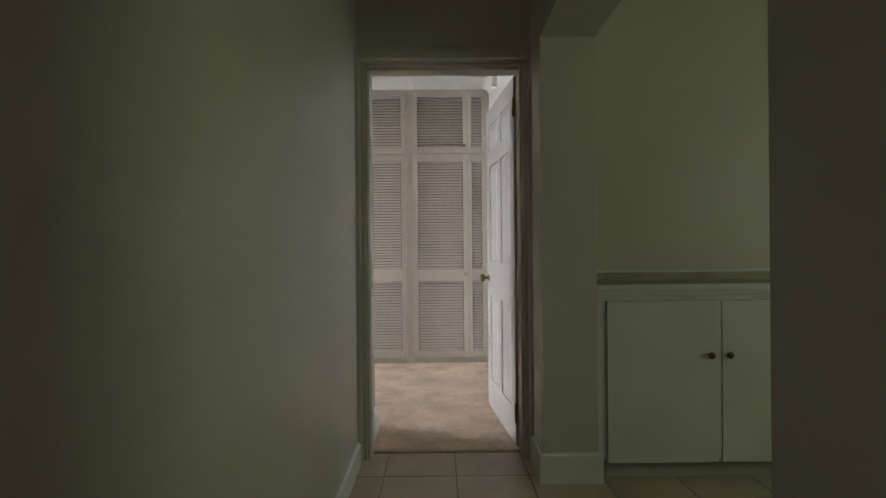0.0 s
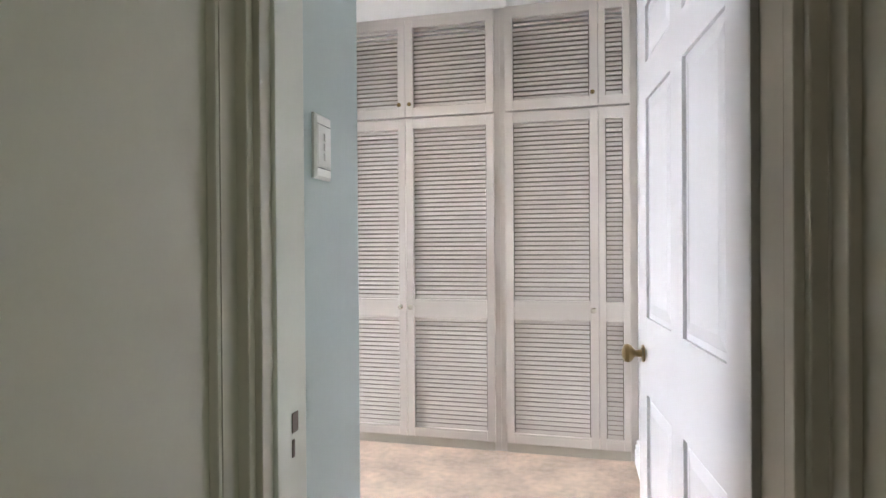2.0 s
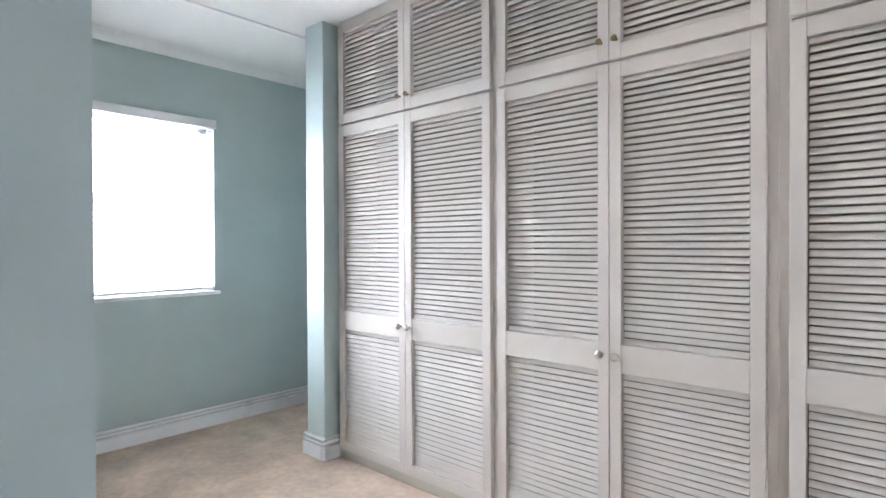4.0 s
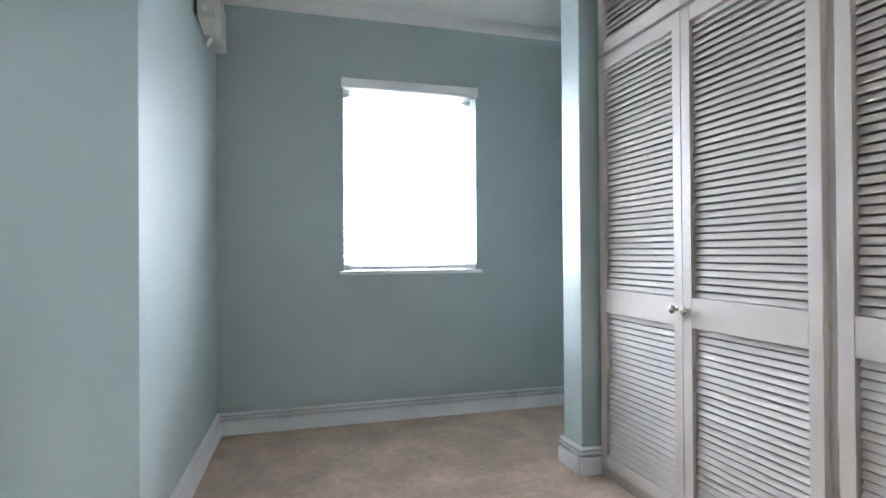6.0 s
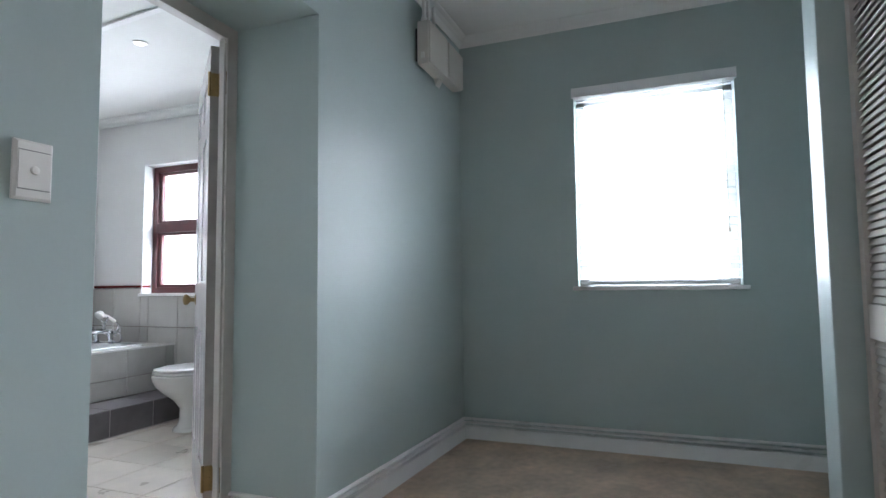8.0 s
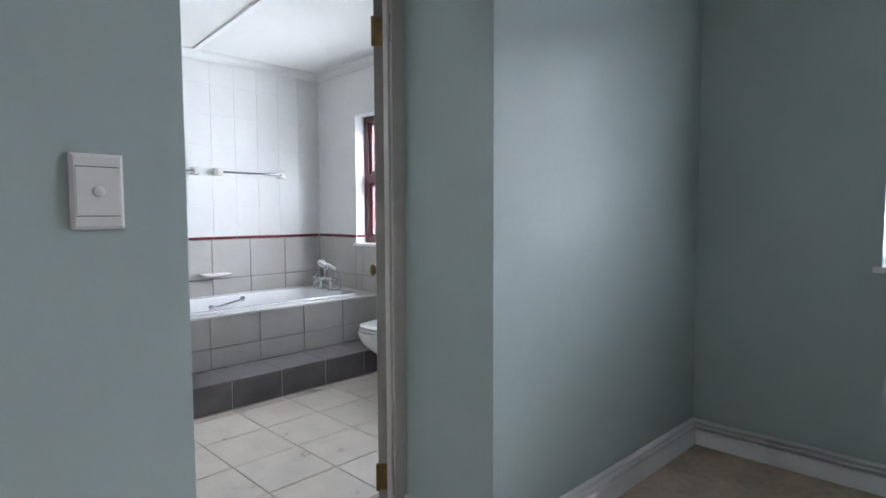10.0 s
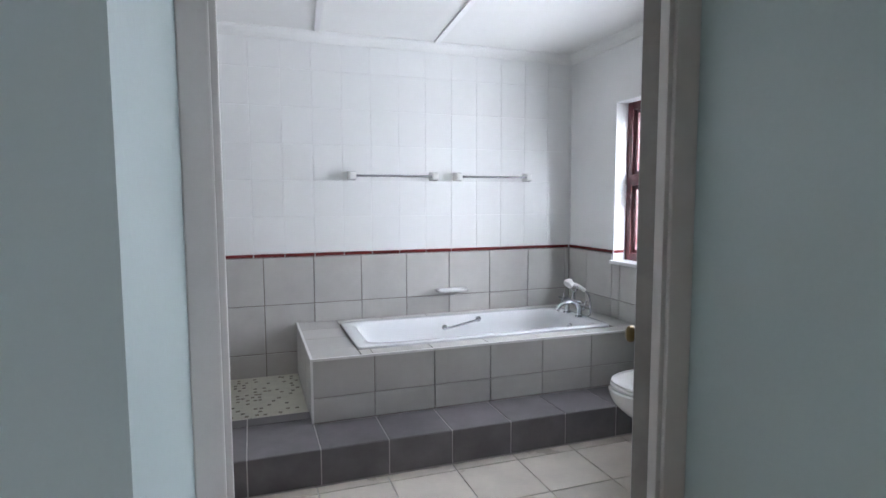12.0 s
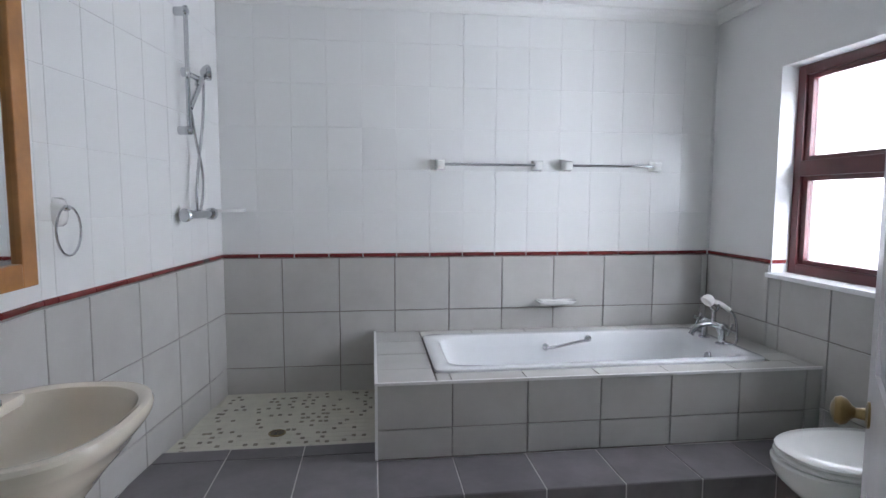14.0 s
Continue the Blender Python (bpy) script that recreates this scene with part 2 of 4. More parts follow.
def run(bm, profile, a, b, outward):
    """A moulding with profile rows (out, up) from a to b on the floor plan, standing out from a wall along outward."""
    o = Vector((outward[0], outward[1], 0)).normalized()
    rings = [[Vector((p[0], p[1], 0)) + o * u + Vector((0, 0, v)) for u, v in profile] for p in (a, b)]
    return loft(bm, rings)


def structure(name, bm, mat, label, category):
    return tagged(part(name, bm, mat), label, category, kind="structure")


# ---------- setting ----------
TOP = 2.72
XW, XE, YC = -3.775, 0.45, 5.115          # dressing room: west wall, east wall, wardrobe fronts
YS, RX0, RX1 = 3.232, -2.235, -1.305      # south wall and the recess of the bathroom door
BX0, BX1, BY0, BY1 = -3.795, -0.81, -0.15, 2.765   # bathroom

structure("wall_corridor_west", prism(bmesh.new(), [(-0.455, -1.6), (-0.455, 2.70), (-0.485, 2.70), (-0.485, 2.765), (-0.62, 2.765), (-0.62, 1.30), (-0.797, -0.14), (-0.797, -1.6)], 0, TOP), M_cream, "plain painted corridor wall in grey beige", "wall")
structure("wall_entry", boxes(((-0.485, 2.70, 0), (-0.437, 2.93, 2.042)), ((0.417, 2.70, 0), (0.69, 2.93, 2.042)), ((-0.485, 2.70, 2.042), (0.69, 2.93, TOP))),
          M_cream, "painted wall round the dressing room doorway", "wall")
structure("wall_corridor_east", boxes(((0.435, -1.6, 0), (0.69, 0.65, TOP)), ((0.435, 0.65, 2.055), (0.69, 2.41, TOP))),
          M_cream, "thick corridor wall with a square opening", "wall")
structure("wall_pier", box((0.435, 2.41, 0), (0.69, 2.70, TOP), 0.004), M_cream, "painted pier beside the doorway", "wall")
structure("wall_side_north", boxes(((0.69, 2.70, 0), (3.0, 2.93, TOP))), M_cream, "painted wall above a built-in cupboard", "wall")
# The opening in this unseen wall is added for the side light.
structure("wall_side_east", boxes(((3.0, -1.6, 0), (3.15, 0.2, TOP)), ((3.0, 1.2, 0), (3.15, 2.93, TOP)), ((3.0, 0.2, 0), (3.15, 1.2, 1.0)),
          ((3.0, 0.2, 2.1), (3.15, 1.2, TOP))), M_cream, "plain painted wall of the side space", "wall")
# The opening in this unseen end wall is added for the passage lamp.
structure("wall_corridor_south", boxes(((-0.80, -1.75, 0), (-0.40, -1.6, TOP)), ((0.36, -1.75, 0), (3.15, -1.6, TOP)), ((-0.40, -1.75, 0), (0.36, -1.6, 0.85)), ((-0.40, -1.75, 2.15), (0.36, -1.6, TOP))), M_cream, "plain painted end wall", "wall")
w = boxes(((RX1, 2.765, 0), (-0.485, YS, TOP)), ((-0.485, 2.93, 0), (-0.437, YS, TOP)), ((RX0, 2.765, 2.077), (RX1, YS, TOP)))
prism(w, [(-4.0, 2.765), (RX0, 2.765), (RX0, YS), (XW, 3.296), (-4.0, 3.296)], 0, TOP)
structure("wall_south", w, M_green, "thick pale green wall with a deep door recess", "wall")
WY0, WY1, WZ0, WZ1 = 4.035, 4.915, 0.95, 2.13
structure("wall_west", boxes(((-4.0, 3.296, 0), (XW, WY0, TOP)), ((-4.0, WY1, 0), (XW, 6.4, TOP)), ((-4.0, WY0, 0), (XW, WY1, WZ0)),
          ((-4.0, WY0, WZ1), (XW, WY1, TOP))), M_green, "pale green wall with a blinded window", "wall")
structure("wall_north", box((-4.0, 6.4, 0), (-2.66, 6.5, TOP)), M_green, "pale green end wall", "wall")
structure("wall_partition", box((-2.819, 5.04, 0), (-2.645, 6.4, TOP), 0.006), M_green, "pale green pier beside the wardrobes", "wall")
structure("wall_wardrobe_back", box((-2.645, 5.75, 0), (0.6, 5.9, TOP)), M_green, "wall behind the wardrobes", "wall")
structure("wall_east", box((XE, 2.93, 0), (0.6, 5.75, TOP)), M_wall_white, "white wall behind the open door", "wall")
VY0, VY1, VZ0, VZ1 = 0.420, 1.40, 0.925, 2.022
structure("wall_bath_west", boxes(((-4.05, -0.35, 0), (-3.805, VY0, TOP)), ((-4.05, VY1, 0), (-3.805, 2.765, TOP)), ((-4.05, VY0, 0), (-3.805, VY1, VZ0)),
          ((-4.05, VY0, VZ1), (-3.805, VY1, TOP))), M_wall_white, "white bathroom wall with a timber window", "wall")
structure("wall_bath_south", box((-3.805, -0.35, 0), (-0.80, BY0, TOP)), M_wall_white, "white bathroom wall behind the bath", "wall")
structure("floor_dressing", boxes(((-4.0, 2.93, -0.1), (0.6, 6.4, 0)), ((-0.424, 2.83, -0.1), (0.422, 2.93, 0))), M_carpet, "beige cut-pile carpet, lightly worn", "floor")
corridor_floor = structure("floor_corridor", boxes(((-0.485, -1.6, -0.1), (3.0, 2.81, -0.006))), M_grout_d, "beige square tiled corridor floor", "floor")
structure("door_threshold", box((-0.41, 2.80, -0.05), (0.41, 2.832, 0.006), 0.003), M_brass, "thin metal carpet strip in the doorway", "threshold")
bath_floor = structure("floor_bathroom", boxes(((-3.805, -0.15, -0.1), (-0.63, 2.765, -0.006)), ((RX0, 2.765, -0.1), (RX1, 2.93, -0.006))), M_grout_m, "cream square tiled bathroom floor", "floor")
structure("ceiling_dressing", boxes(((-4.0, 2.765, 2.598), (0.6, 6.4, TOP + 0.1))), M_ceiling, "white boarded ceiling", "ceiling")
structure("ceiling_corridor", boxes(((-0.80, -1.75, 2.598), (3.15, 2.93, TOP + 0.1))), M_ceiling, "white plain ceiling", "ceiling")
structure("ceiling_bathroom", boxes(((-3.805, -0.15, 2.455), (-0.60, 2.765, 2.60))), M_ceiling, "white boarded bathroom ceiling", "ceiling")

SKIRT = [(0, 0), (0.026, 0), (0.026, 0.075), (0.022, 0.079), (0.0, 0.080), (0.0, 0.092), (0.022, 0.093), (0.024, 0.098), (0.021, 0.103), (0.0, 0.104), (0.0, 0.115), (0.017, 0.116), (0.018, 0.121), (0.012, 0.127), (0, 0.129)]
CORNICE = [(0, 0), (0.006, 0), (0.010, 0.012), (0.022, 0.030), (0.042, 0.044), (0.066, 0.051), (0.072, 0.060), (0, 0.060)]


def skirting(name, a, b, outward, mat=None, profile=SKIRT):
    return structure(name, run(bmesh.new(), profile, a, b, outward), mat or M_trim, "white moulded skirting board", "skirting")


south_dir = Vector((RX0 - XW, YS - 3.296)).normalized()
skirting("baseboard_1", (XW, 3.296), (XW, 6.4), (1, 0))
skirting("baseboard_2", (XW, 3.296), (RX0, YS), (-south_dir.y, south_dir.x))
skirting("baseboard_3", (RX1, YS), (-0.437, YS), (0, 1))
skirting("baseboard_4", (RX0, 2.81), (RX0, YS), (1, 0))
skirting("baseboard_5", (RX1, 2.81), (RX1, YS), (-1, 0))
skirting("baseboard_6", (-2.835, 5.04), (-2.645, 5.04), (0, -1))
skirting("baseboard_7", (-2.819, 5.024), (-2.819, 6.4), (-1, 0))
skirting("baseboard_8", (-2.645, 5.024), (-2.645, YC + 0.02), (1, 0))
skirting("baseboard_9", (XE, 2.93), (XE, YC), (-1, 0))
skirting("baseboard_10", (-0.437, 2.93), (-0.437, YS), (1, 0))
CORR_SKIRT = [(0, 0), (0.016, 0), (0.016, 0.10), (0.006, 0.11), (0, 0.11)]
skirting("baseboard_11", (-0.455, -1.6), (-0.455, 2.655), (1, 0), M_cup, CORR_SKIRT)
PIER_SKIRT = [(0, 0), (0.018, 0), (0.018, 0.132), (0.01, 0.141), (0, 0.141)]
skirting("baseboard_12", (0.417, 2.41), (0.708, 2.41), (0, -1), M_cup, PIER_SKIRT)
skirting("baseboard_13", (0.435, 2.392), (0.435, 2.64), (-1, 0), M_cup, PIER_SKIRT)


def cornice(name, a, b, outward, z):
    bm = run(bmesh.new(), CORNICE, a, b, outward)
    for v in bm.verts:
        v.co.z += z
    structure(name, bm, M_ceiling, "white coved plaster cornice", "cornice")


cornice("cornice_1", (XW, 3.296), (XW, 6.4), (1, 0), 2.542)
cornice("cornice_2", (XW, 3.296), (-0.437, YS), (-south_dir.y, south_dir.x), 2.542)
cornice("cornice_3", (XE, 2.93), (XE, YC - 0.02), (-1, 0), 2.542)
cornice("cornice_4", (-0.437, 2.93), (XE, 2.93), (0, 1), 2.542)
cornice("cornice_5", (BX0, BY0 + 0.012), (BX1, BY0 + 0.012), (0, 1), 2.395)
cornice("cornice_6", (BX0, BY0), (BX0, BY1), (1, 0), 2.395)
cornice("cornice_7", (BX1, BY0), (-0.633, 1.30), (-0.992, 0.122), 2.395)
cornice("cornice_8", (-0.633, 1.28), (-0.633, BY1), (-1, 0), 2.395)
for i, (x, y0, x1, y1, z) in enumerate(((-0.285, 2.95, -0.285, 5.09, 2.598), (-2.96, 3.33, -2.96, 6.4, 2.598), (-1.84, -0.06, -1.61, 2.765, 2.455), (-2.66, -0.06, -2.43, 2.765, 2.455))):
    bm = prism(bmesh.new(), [(x - 0.019, y0), (x + 0.019, y0), (x1 + 0.019, y1), (x1 - 0.019, y1)], z - 0.011, z + 0.002)
    structure("ceiling_batten_%d" % (i + 1), bm, M_trim, "white timber cover strip on the ceiling boards", "batten")

# ---------- doors ----------
def lathe_knob(bm, at, axis, s=1.0):
    return turned(bm, at, axis, [(0, 0.026 * s), (0.004 * s, 0.026 * s), (0.007 * s, 0.012 * s), (0.022 * s, 0.010 * s), (0.028 * s, 0.014 * s),
                                 (0.036 * s, 0.025 * s), (0.046 * s, 0.029 * s), (0.056 * s, 0.025 * s), (0.062 * s, 0.012 * s), (0.063 * s, 0.0)])


def panel_door(name, at, rz, width, height, label, knob_z=0.93):
    """A six-panel leaf: hinge at the origin, the leaf along local +x, thickness along local +y."""
    door = empty(name, at, label, "door", rz=rz, kind="structure")
    T = 0.042
    core = box((0, 0.008, 0.012), (width, T - 0.008, height))
    part("leaf_core", core, M_door, door)
    st, mid = 0.105, 0.10
    rails = [(0.012, 0.20), (0.77, 0.995), (1.63, 1.735), (height - 0.115, height)]
    xs = [(0, st), (width / 2 - mid / 2, width / 2 + mid / 2), (width - st, width)]
    for y0, y1 in ((0, 0.010), (T - 0.010, T)):
        fr = bmesh.new()
        for x0, x1 in xs:
            add_box(fr, (x0, y0, 0.012), (x1, y1, height))
        for z0, z1 in rails:
            add_box(fr, (st, y0, z0), (width / 2 - mid / 2, y1, z1))
            add_box(fr, (width / 2 + mid / 2, y0, z0), (width - st, y1, z1))
        part("leaf_frame", fr, M_door, door)
        for (a0, a1) in ((st, width / 2 - mid / 2), (width / 2 + mid / 2, width - st)):
            for (z0, z1) in ((0.20, 0.77), (0.995, 1.63), (1.735, height - 0.115)):
                g = 0.012
                front, back = (y0 + 0.002, y0 + 0.012) if y0 == 0 else (y1 - 0.002, y1 - 0.012)
                bm = bmesh.new()
                loft(bm, [[Vector((a0 + e, yy, z0 + e)), Vector((a1 - e, yy, z0 + e)), Vector((a1 - e, yy, z1 - e)), Vector((a0 + e, yy, z1 - e))]
                          for e, yy in ((g, back), (g + 0.004, (front * 0.5 + back * 0.5)), (g + 0.032, front))])
                part("panel", bm, M_door, door)
    part("hinge_edge", box((-0.002, 0.001, 0.012), (0.001, T - 0.001, height)), M_leafedge, door, "dull grey-brown hinge edge")
    kb = bmesh.new()
    lathe_knob(kb, (width - 0.062, 0, knob_z), (0, -1, 0))
    part("knob", kb, M_brass, door, "aged brass door knob", smooth=True)
    kb = bmesh.new()
    lathe_knob(kb, (width - 0.062, T, knob_z), (0, 1, 0))
    part("knob", kb, M_brass, door, "aged brass door knob", smooth=True)
    part("latch_plate", box((width - 0.001, 0.010, knob_z - 0.06), (width + 0.0015, T - 0.010, knob_z + 0.06)), M_brass, door, "brass latch plate")
    kh = box((width - 0.066, -0.001, knob_z - 0.105), (width - 0.058, 0.002, knob_z - 0.085), 0.001)
    part("keyhole", kh, M_slotdark, door, "dark keyhole")
    for z in (0.19, height - 0.17):
        bm = bmesh.new()
        add_box(bm, (-0.004, 0.002, z - 0.05), (-0.0015, T - 0.003, z + 0.05))
        tube(bm, [(-0.006, T + 0.002, z - 0.052), (-0.006, T + 0.002, z + 0.052)], 0.0065)
        for k in (-0.03, 0, 0.03):
            turned(bm, (-0.0035, 0.018, z + k), (-1, 0, 0), [(0, 0.005), (0.0015, 0.004), (0.0018, 0)], 8)
        part("hinge", bm, M_brass, door, "brass butt hinge")
    return door


panel_door("door_1", (0.414, 2.868, 0), 95.1, 0.847, 2.015, "white six-panel door standing open against the wall", 0.883)
panel_door("door_2", (-2.196, 2.762, 0), 228.7, 0.733, 2.0, "white six-panel bathroom door standing open on brass hinges", 0.905)


def door_frame(name, x0, x1, y0, y1, ztop, jamb, mat, label):
    f = empty(name, ((x0 + x1) / 2, y0, 0), label, "door frame", kind="structure")
    off = Matrix.Translation((-(x0 + x1) / 2, -y0, 0))
    part("jamb", box((x0, y0, 0), (x0 + jamb, y1, ztop), 0.003, off), mat, f)
    part("jamb", box((x1 - jamb + 0.014, y0, 0), (x1, y1, ztop), 0.003, off), mat, f)
    part("head", box((x0 + jamb, y0, ztop - jamb), (x1 - jamb + 0.014, y1, ztop), 0.003, off), mat, f)
    return f, off


# entry: a stepped frame with an outer bead, a flat and a lining
entry = empty("door_frame_1", (-0.009, 2.70, 0), "moulded grey beige frame of the dressing room door", "door frame", kind="structure")
off = Matrix.Translation((0.009, -2.70, 0))
for sx in (-1, 1):
    out, bead, flat, lining = 0.446 if sx < 0 else 0.444, 0.428, 0.393, 0.386 if sx < 0 else 0.394
    for nm, x0, x1, y0, y1, z1 in (("bead", bead, out, 2.655, 2.6995, 2.107), ("bead_cove", flat + 0.012, bead, 2.703, 2.722, 2.04), ("architrave", flat, bead - 0.002, 2.722, 2.758, 2.03),
                                   ("jamb", lining, bead - 0.004, 2.758, 2.862, 2.018)):
        a, b = sorted((-0.009 + sx * x0, -0.009 + sx * x1))
        bm = box((a, y0, 0), (b, y1, z1), 0.003)
        bm.transform(off)
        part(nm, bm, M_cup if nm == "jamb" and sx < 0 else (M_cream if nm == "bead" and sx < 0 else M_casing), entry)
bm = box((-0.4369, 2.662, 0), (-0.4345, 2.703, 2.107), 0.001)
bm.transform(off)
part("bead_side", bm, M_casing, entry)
for nm, x, y0, y1, z0, z1 in (("bead", 0.428, 2.657, 2.6995, 2.045, 2.107), ("architrave", 0.400, 2.722, 2.758, 2.030, 2.041), ("head", 0.400, 2.758, 2.862, 2.018, 2.041)):
    bm = box((-0.009 - x, y0, z0), (-0.009 + x, y1, z1), 0.003)
    bm.transform(off)
    part(nm, bm, M_casing, entry)
for z0, z1, w in ((0.872, 0.908, 0.022), (0.828, 0.860, 0.009)):
    bm = box((-0.396, 2.806, z0), (-0.3935, 2.806 + w, z1), 0.0008)
    bm.transform(off)
    part("strike_plate", bm, M_darkknob, entry, "dark worn strike plate")
bathf, off = door_frame("door_frame_2", RX0, RX1, 2.77, 2.818, 2.077, 0.058, M_frame, "pale painted bathroom door frame")
for x0, x1 in ((RX0 + 0.03, RX0 + 0.070), (RX1 - 0.054, RX1 - 0.03)):
    bm = box((x0, 2.785, 0), (x1, 2.81, 2.02), 0.002)
    bm.transform(off)
    part("door_stop", bm, M_frame, bathf)

for z in (0.19, 1.83):
    bm = box((RX0 + 0.0575, 2.773, z - 0.05), (RX0 + 0.0602, 2.812, z + 0.05), 0.0008)
    for k in (-0.03, 0, 0.03):
        turned(bm, (RX0 + 0.060, 2.793, z + k), (1, 0, 0), [(0, 0.005), (0.0015, 0.004), (0.0018, 0)], 8)
    bm.transform(off)
    part("hinge_leaf", bm, M_brass, bathf, "brass hinge leaf")

# ---------- wardrobes ----------
slat_cache = {}


def slat_mesh(w):
    k = round(w, 4)
    if k not in slat_cache:
        prof = [(-0.0026, -0.0096), (-0.0012, -0.0111), (0.0012, -0.0111), (0.0026, -0.0096), (0.0026, 0.0111), (-0.0026, 0.0111)]
        bm = loft(bmesh.new(), [[Vector((x, y, z)) for y, z in prof] for x in (-w / 2, w / 2)])
        bm.transform(Matrix.Rotation(radians(-29), 4, 'X'))
        slat_cache[k] = mesh_of("slat", bm, M_louver)
    return slat_cache[k]


def louvre_door(parent, x0, x1, z0, z1, fields, knob_side, stile=0.046):
    """A framed leaf with slatted fields; its front lies at local y = 0."""
    T = 0.030
    door = new("door")
    door.parent, door.empty_display_size = parent, 0.02
    for xx in (x0, x1 - stile):
        part("stile", box((xx, 0, z0), (xx + stile, T, z1), 0.0025), M_louver, door)
    zs = [z0] + [z for f in fields for z in f] + [z1]
    for a, b in zip(zs[::2], zs[1::2]):
        part("rail", box((x0 + stile, 0.001, a), (x1 - stile, T, b), 0.002), M_louver, door)
    for a, b in fields:
        n = int(round((b - a) / 0.0265))
        for i in range(n):
            s = new("slat", slat_mesh(x1 - x0 - 2 * stile - 0.010))
            s.parent = door
            s.location = ((x0 + x1) / 2, 0.0165 + random.uniform(-0.0006, 0.0006), a + (i + 0.5) * (b - a) / n)
            s.rotation_euler = (radians(random.uniform(-0.4, 0.4)), radians(random.uniform(-0.05, 0.05)), 0)
    if knob_side:
        kx = x0 + 0.030 if knob_side < 0 else x1 - 0.030
        tall = z1 - z0 > 1
        kz = 0.842 if tall else z0 + 0.072
        kb = bmesh.new()
        r = 1.0 if tall else 0.72
        turned(kb, (kx, 0.001, kz), (0, -1, 0), [(0, 0.0085 * r), (0.003, 0.0085 * r), (0.005, 0.0055 * r), (0.014, 0.0055 * r), (0.017, 0.010 * r), (0.021, 0.0165 * r),
                                                 (0.027, 0.0175 * r), (0.031, 0.013 * r), (0.033, 0)], 16)
        part("knob", kb, M_nickel if tall else M_brass, door, "aged round metal knob", smooth=True)
    return door


TALL = [(0.115, 0.778), (0.888, 1.915)]
UPPER = [(2.045, 2.525)]


def wardrobe(x_left, cols, label, first, last):
    """cols: door widths; local x starts at the left outer edge of the first door."""
    wob = empty("wardrobe", (x_left, YC, 0), label, "wardrobe", group="built-in wardrobes")
    wide = sum(cols)
    e0, e1 = first, last
    bm = boxes(((-e0, 0.026, 0), (0.004, 0.60, 2.598)), ((wide - 0.004, 0.026, 0), (wide + e1, 0.60, 2.598)),
               ((0.004, 0.012, 2.573), (wide - 0.004, 0.05, 2.598)), ((0.004, 0.034, 1.972), (wide - 0.004, 0.60, 1.992)))
    part("carcass", bm, M_louver, wob)
    # Darker than the doors: shade beneath them is put into the plinth colour.
    part("plinth", box((0.004, 0.016, 0), (wide - 0.004, 0.04, 0.054)), M_casing, wob, "low plinth, its darker trim colour standing in for shade")
    # Sheet at mid-depth, coloured dark as the shade between the slats.
    part("inner_back", box((0.004, 0.30, 0.02), (wide - 0.004, 0.31, 2.56)), M_inner_shade, wob, "dark sheet standing in for the shade behind the louvres")
    x = 0.0
    for i, wd in enumerate(cols):
        side = 0 if wd < 0.3 else (1 if i % 2 == 0 else -1)
        st = 0.046 if wd > 0.3 else 0.036
        louvre_door(wob, x + 0.0015, x + wd - 0.0015, 0.058, 1.974, TALL, side, st)
        louvre_door(wob, x + 0.0015, x + wd - 0.0015, 1.988, 2.572, UPPER, side, st)
        x += wd
    return wob


wardrobe(-2.598, [0.566, 0.566], "tall cream louvred wardrobe with four doors beside the green pier", 0.025, 0.0375)
wardrobe(-1.428, [0.540, 0.540], "tall cream louvred wardrobe with four closed doors", 0.0005, 0.031)
wardrobe(-0.286, [0.525, 0.170], "cream louvred wardrobe with wide and narrow doors in the corner", 0.030, 0.038)

# ---------- dressing room window and blind ----------
win = empty("window_1", (XW, (WY0 + WY1) / 2, WZ0), "white framed window behind a venetian blind", "window", kind="structure")
off = Matrix.Translation((-XW, -(WY0 + WY1) / 2, -WZ0))
bm = boxes(((-3.93, WY0, WZ0), (-3.89, WY0 + 0.05, WZ1)), ((-3.93, WY1 - 0.05, WZ0), (-3.89, WY1, WZ1)), ((-3.93, WY0, WZ0), (-3.89, WY1, WZ0 + 0.05)),
           ((-3.93, WY0, WZ1 - 0.05), (-3.89, WY1, WZ1)), ((-3.93, WY0 + 0.05, 1.545), (-3.885, WY1 - 0.05, 1.61)))
bm.transform(off)
part("window_frame", bm, M_trim, win)
for z0, z1 in ((WZ0 + 0.05, 1.545), (1.61, WZ1 - 0.05)):
    bm = box((-3.915, WY0 + 0.05, z0), (-3.911, WY1 - 0.05, z1))
    bm.transform(off)
    part("pane", bm, M_glass, win).visible_shadow = False
bm = box((-3.93, WY0 - 0.028, WZ0 - 0.022), (XW + 0.03, WY1 + 0.03, WZ0 + 0.002), 0.004)
bm.transform(off)
part("window_sill", bm, M_trim, win)

blind = empty("venetian_blind", (XW, (WY0 + WY1) / 2, WZ1), "white venetian blind with open slats, fully lowered", "blind")
off = Matrix.Translation((-XW, -(WY0 + WY1) / 2, -WZ1))
bm = box((XW - 0.045, WY0 - 0.012, 2.103), (XW + 0.022, WY1 + 0.012, 2.162), 0.004)
bm.transform(off)
part("headrail", bm, M_slat, blind, "white valance over the blind")
slat_bm = bmesh.new()
n_sl = 27
prof = [(-0.024, 0.0), (-0.012, 0.0022), (0.0, 0.003), (0.012, 0.0022), (0.024, 0.0)]
loft(slat_bm, [[Vector((u, y, v)) for u, v in prof] + [Vector((u, y, v - 0.0018)) for u, v in reversed(prof)] for y in (-(WY1 - WY0) / 2 + 0.008, (WY1 - WY0) / 2 - 0.008)])
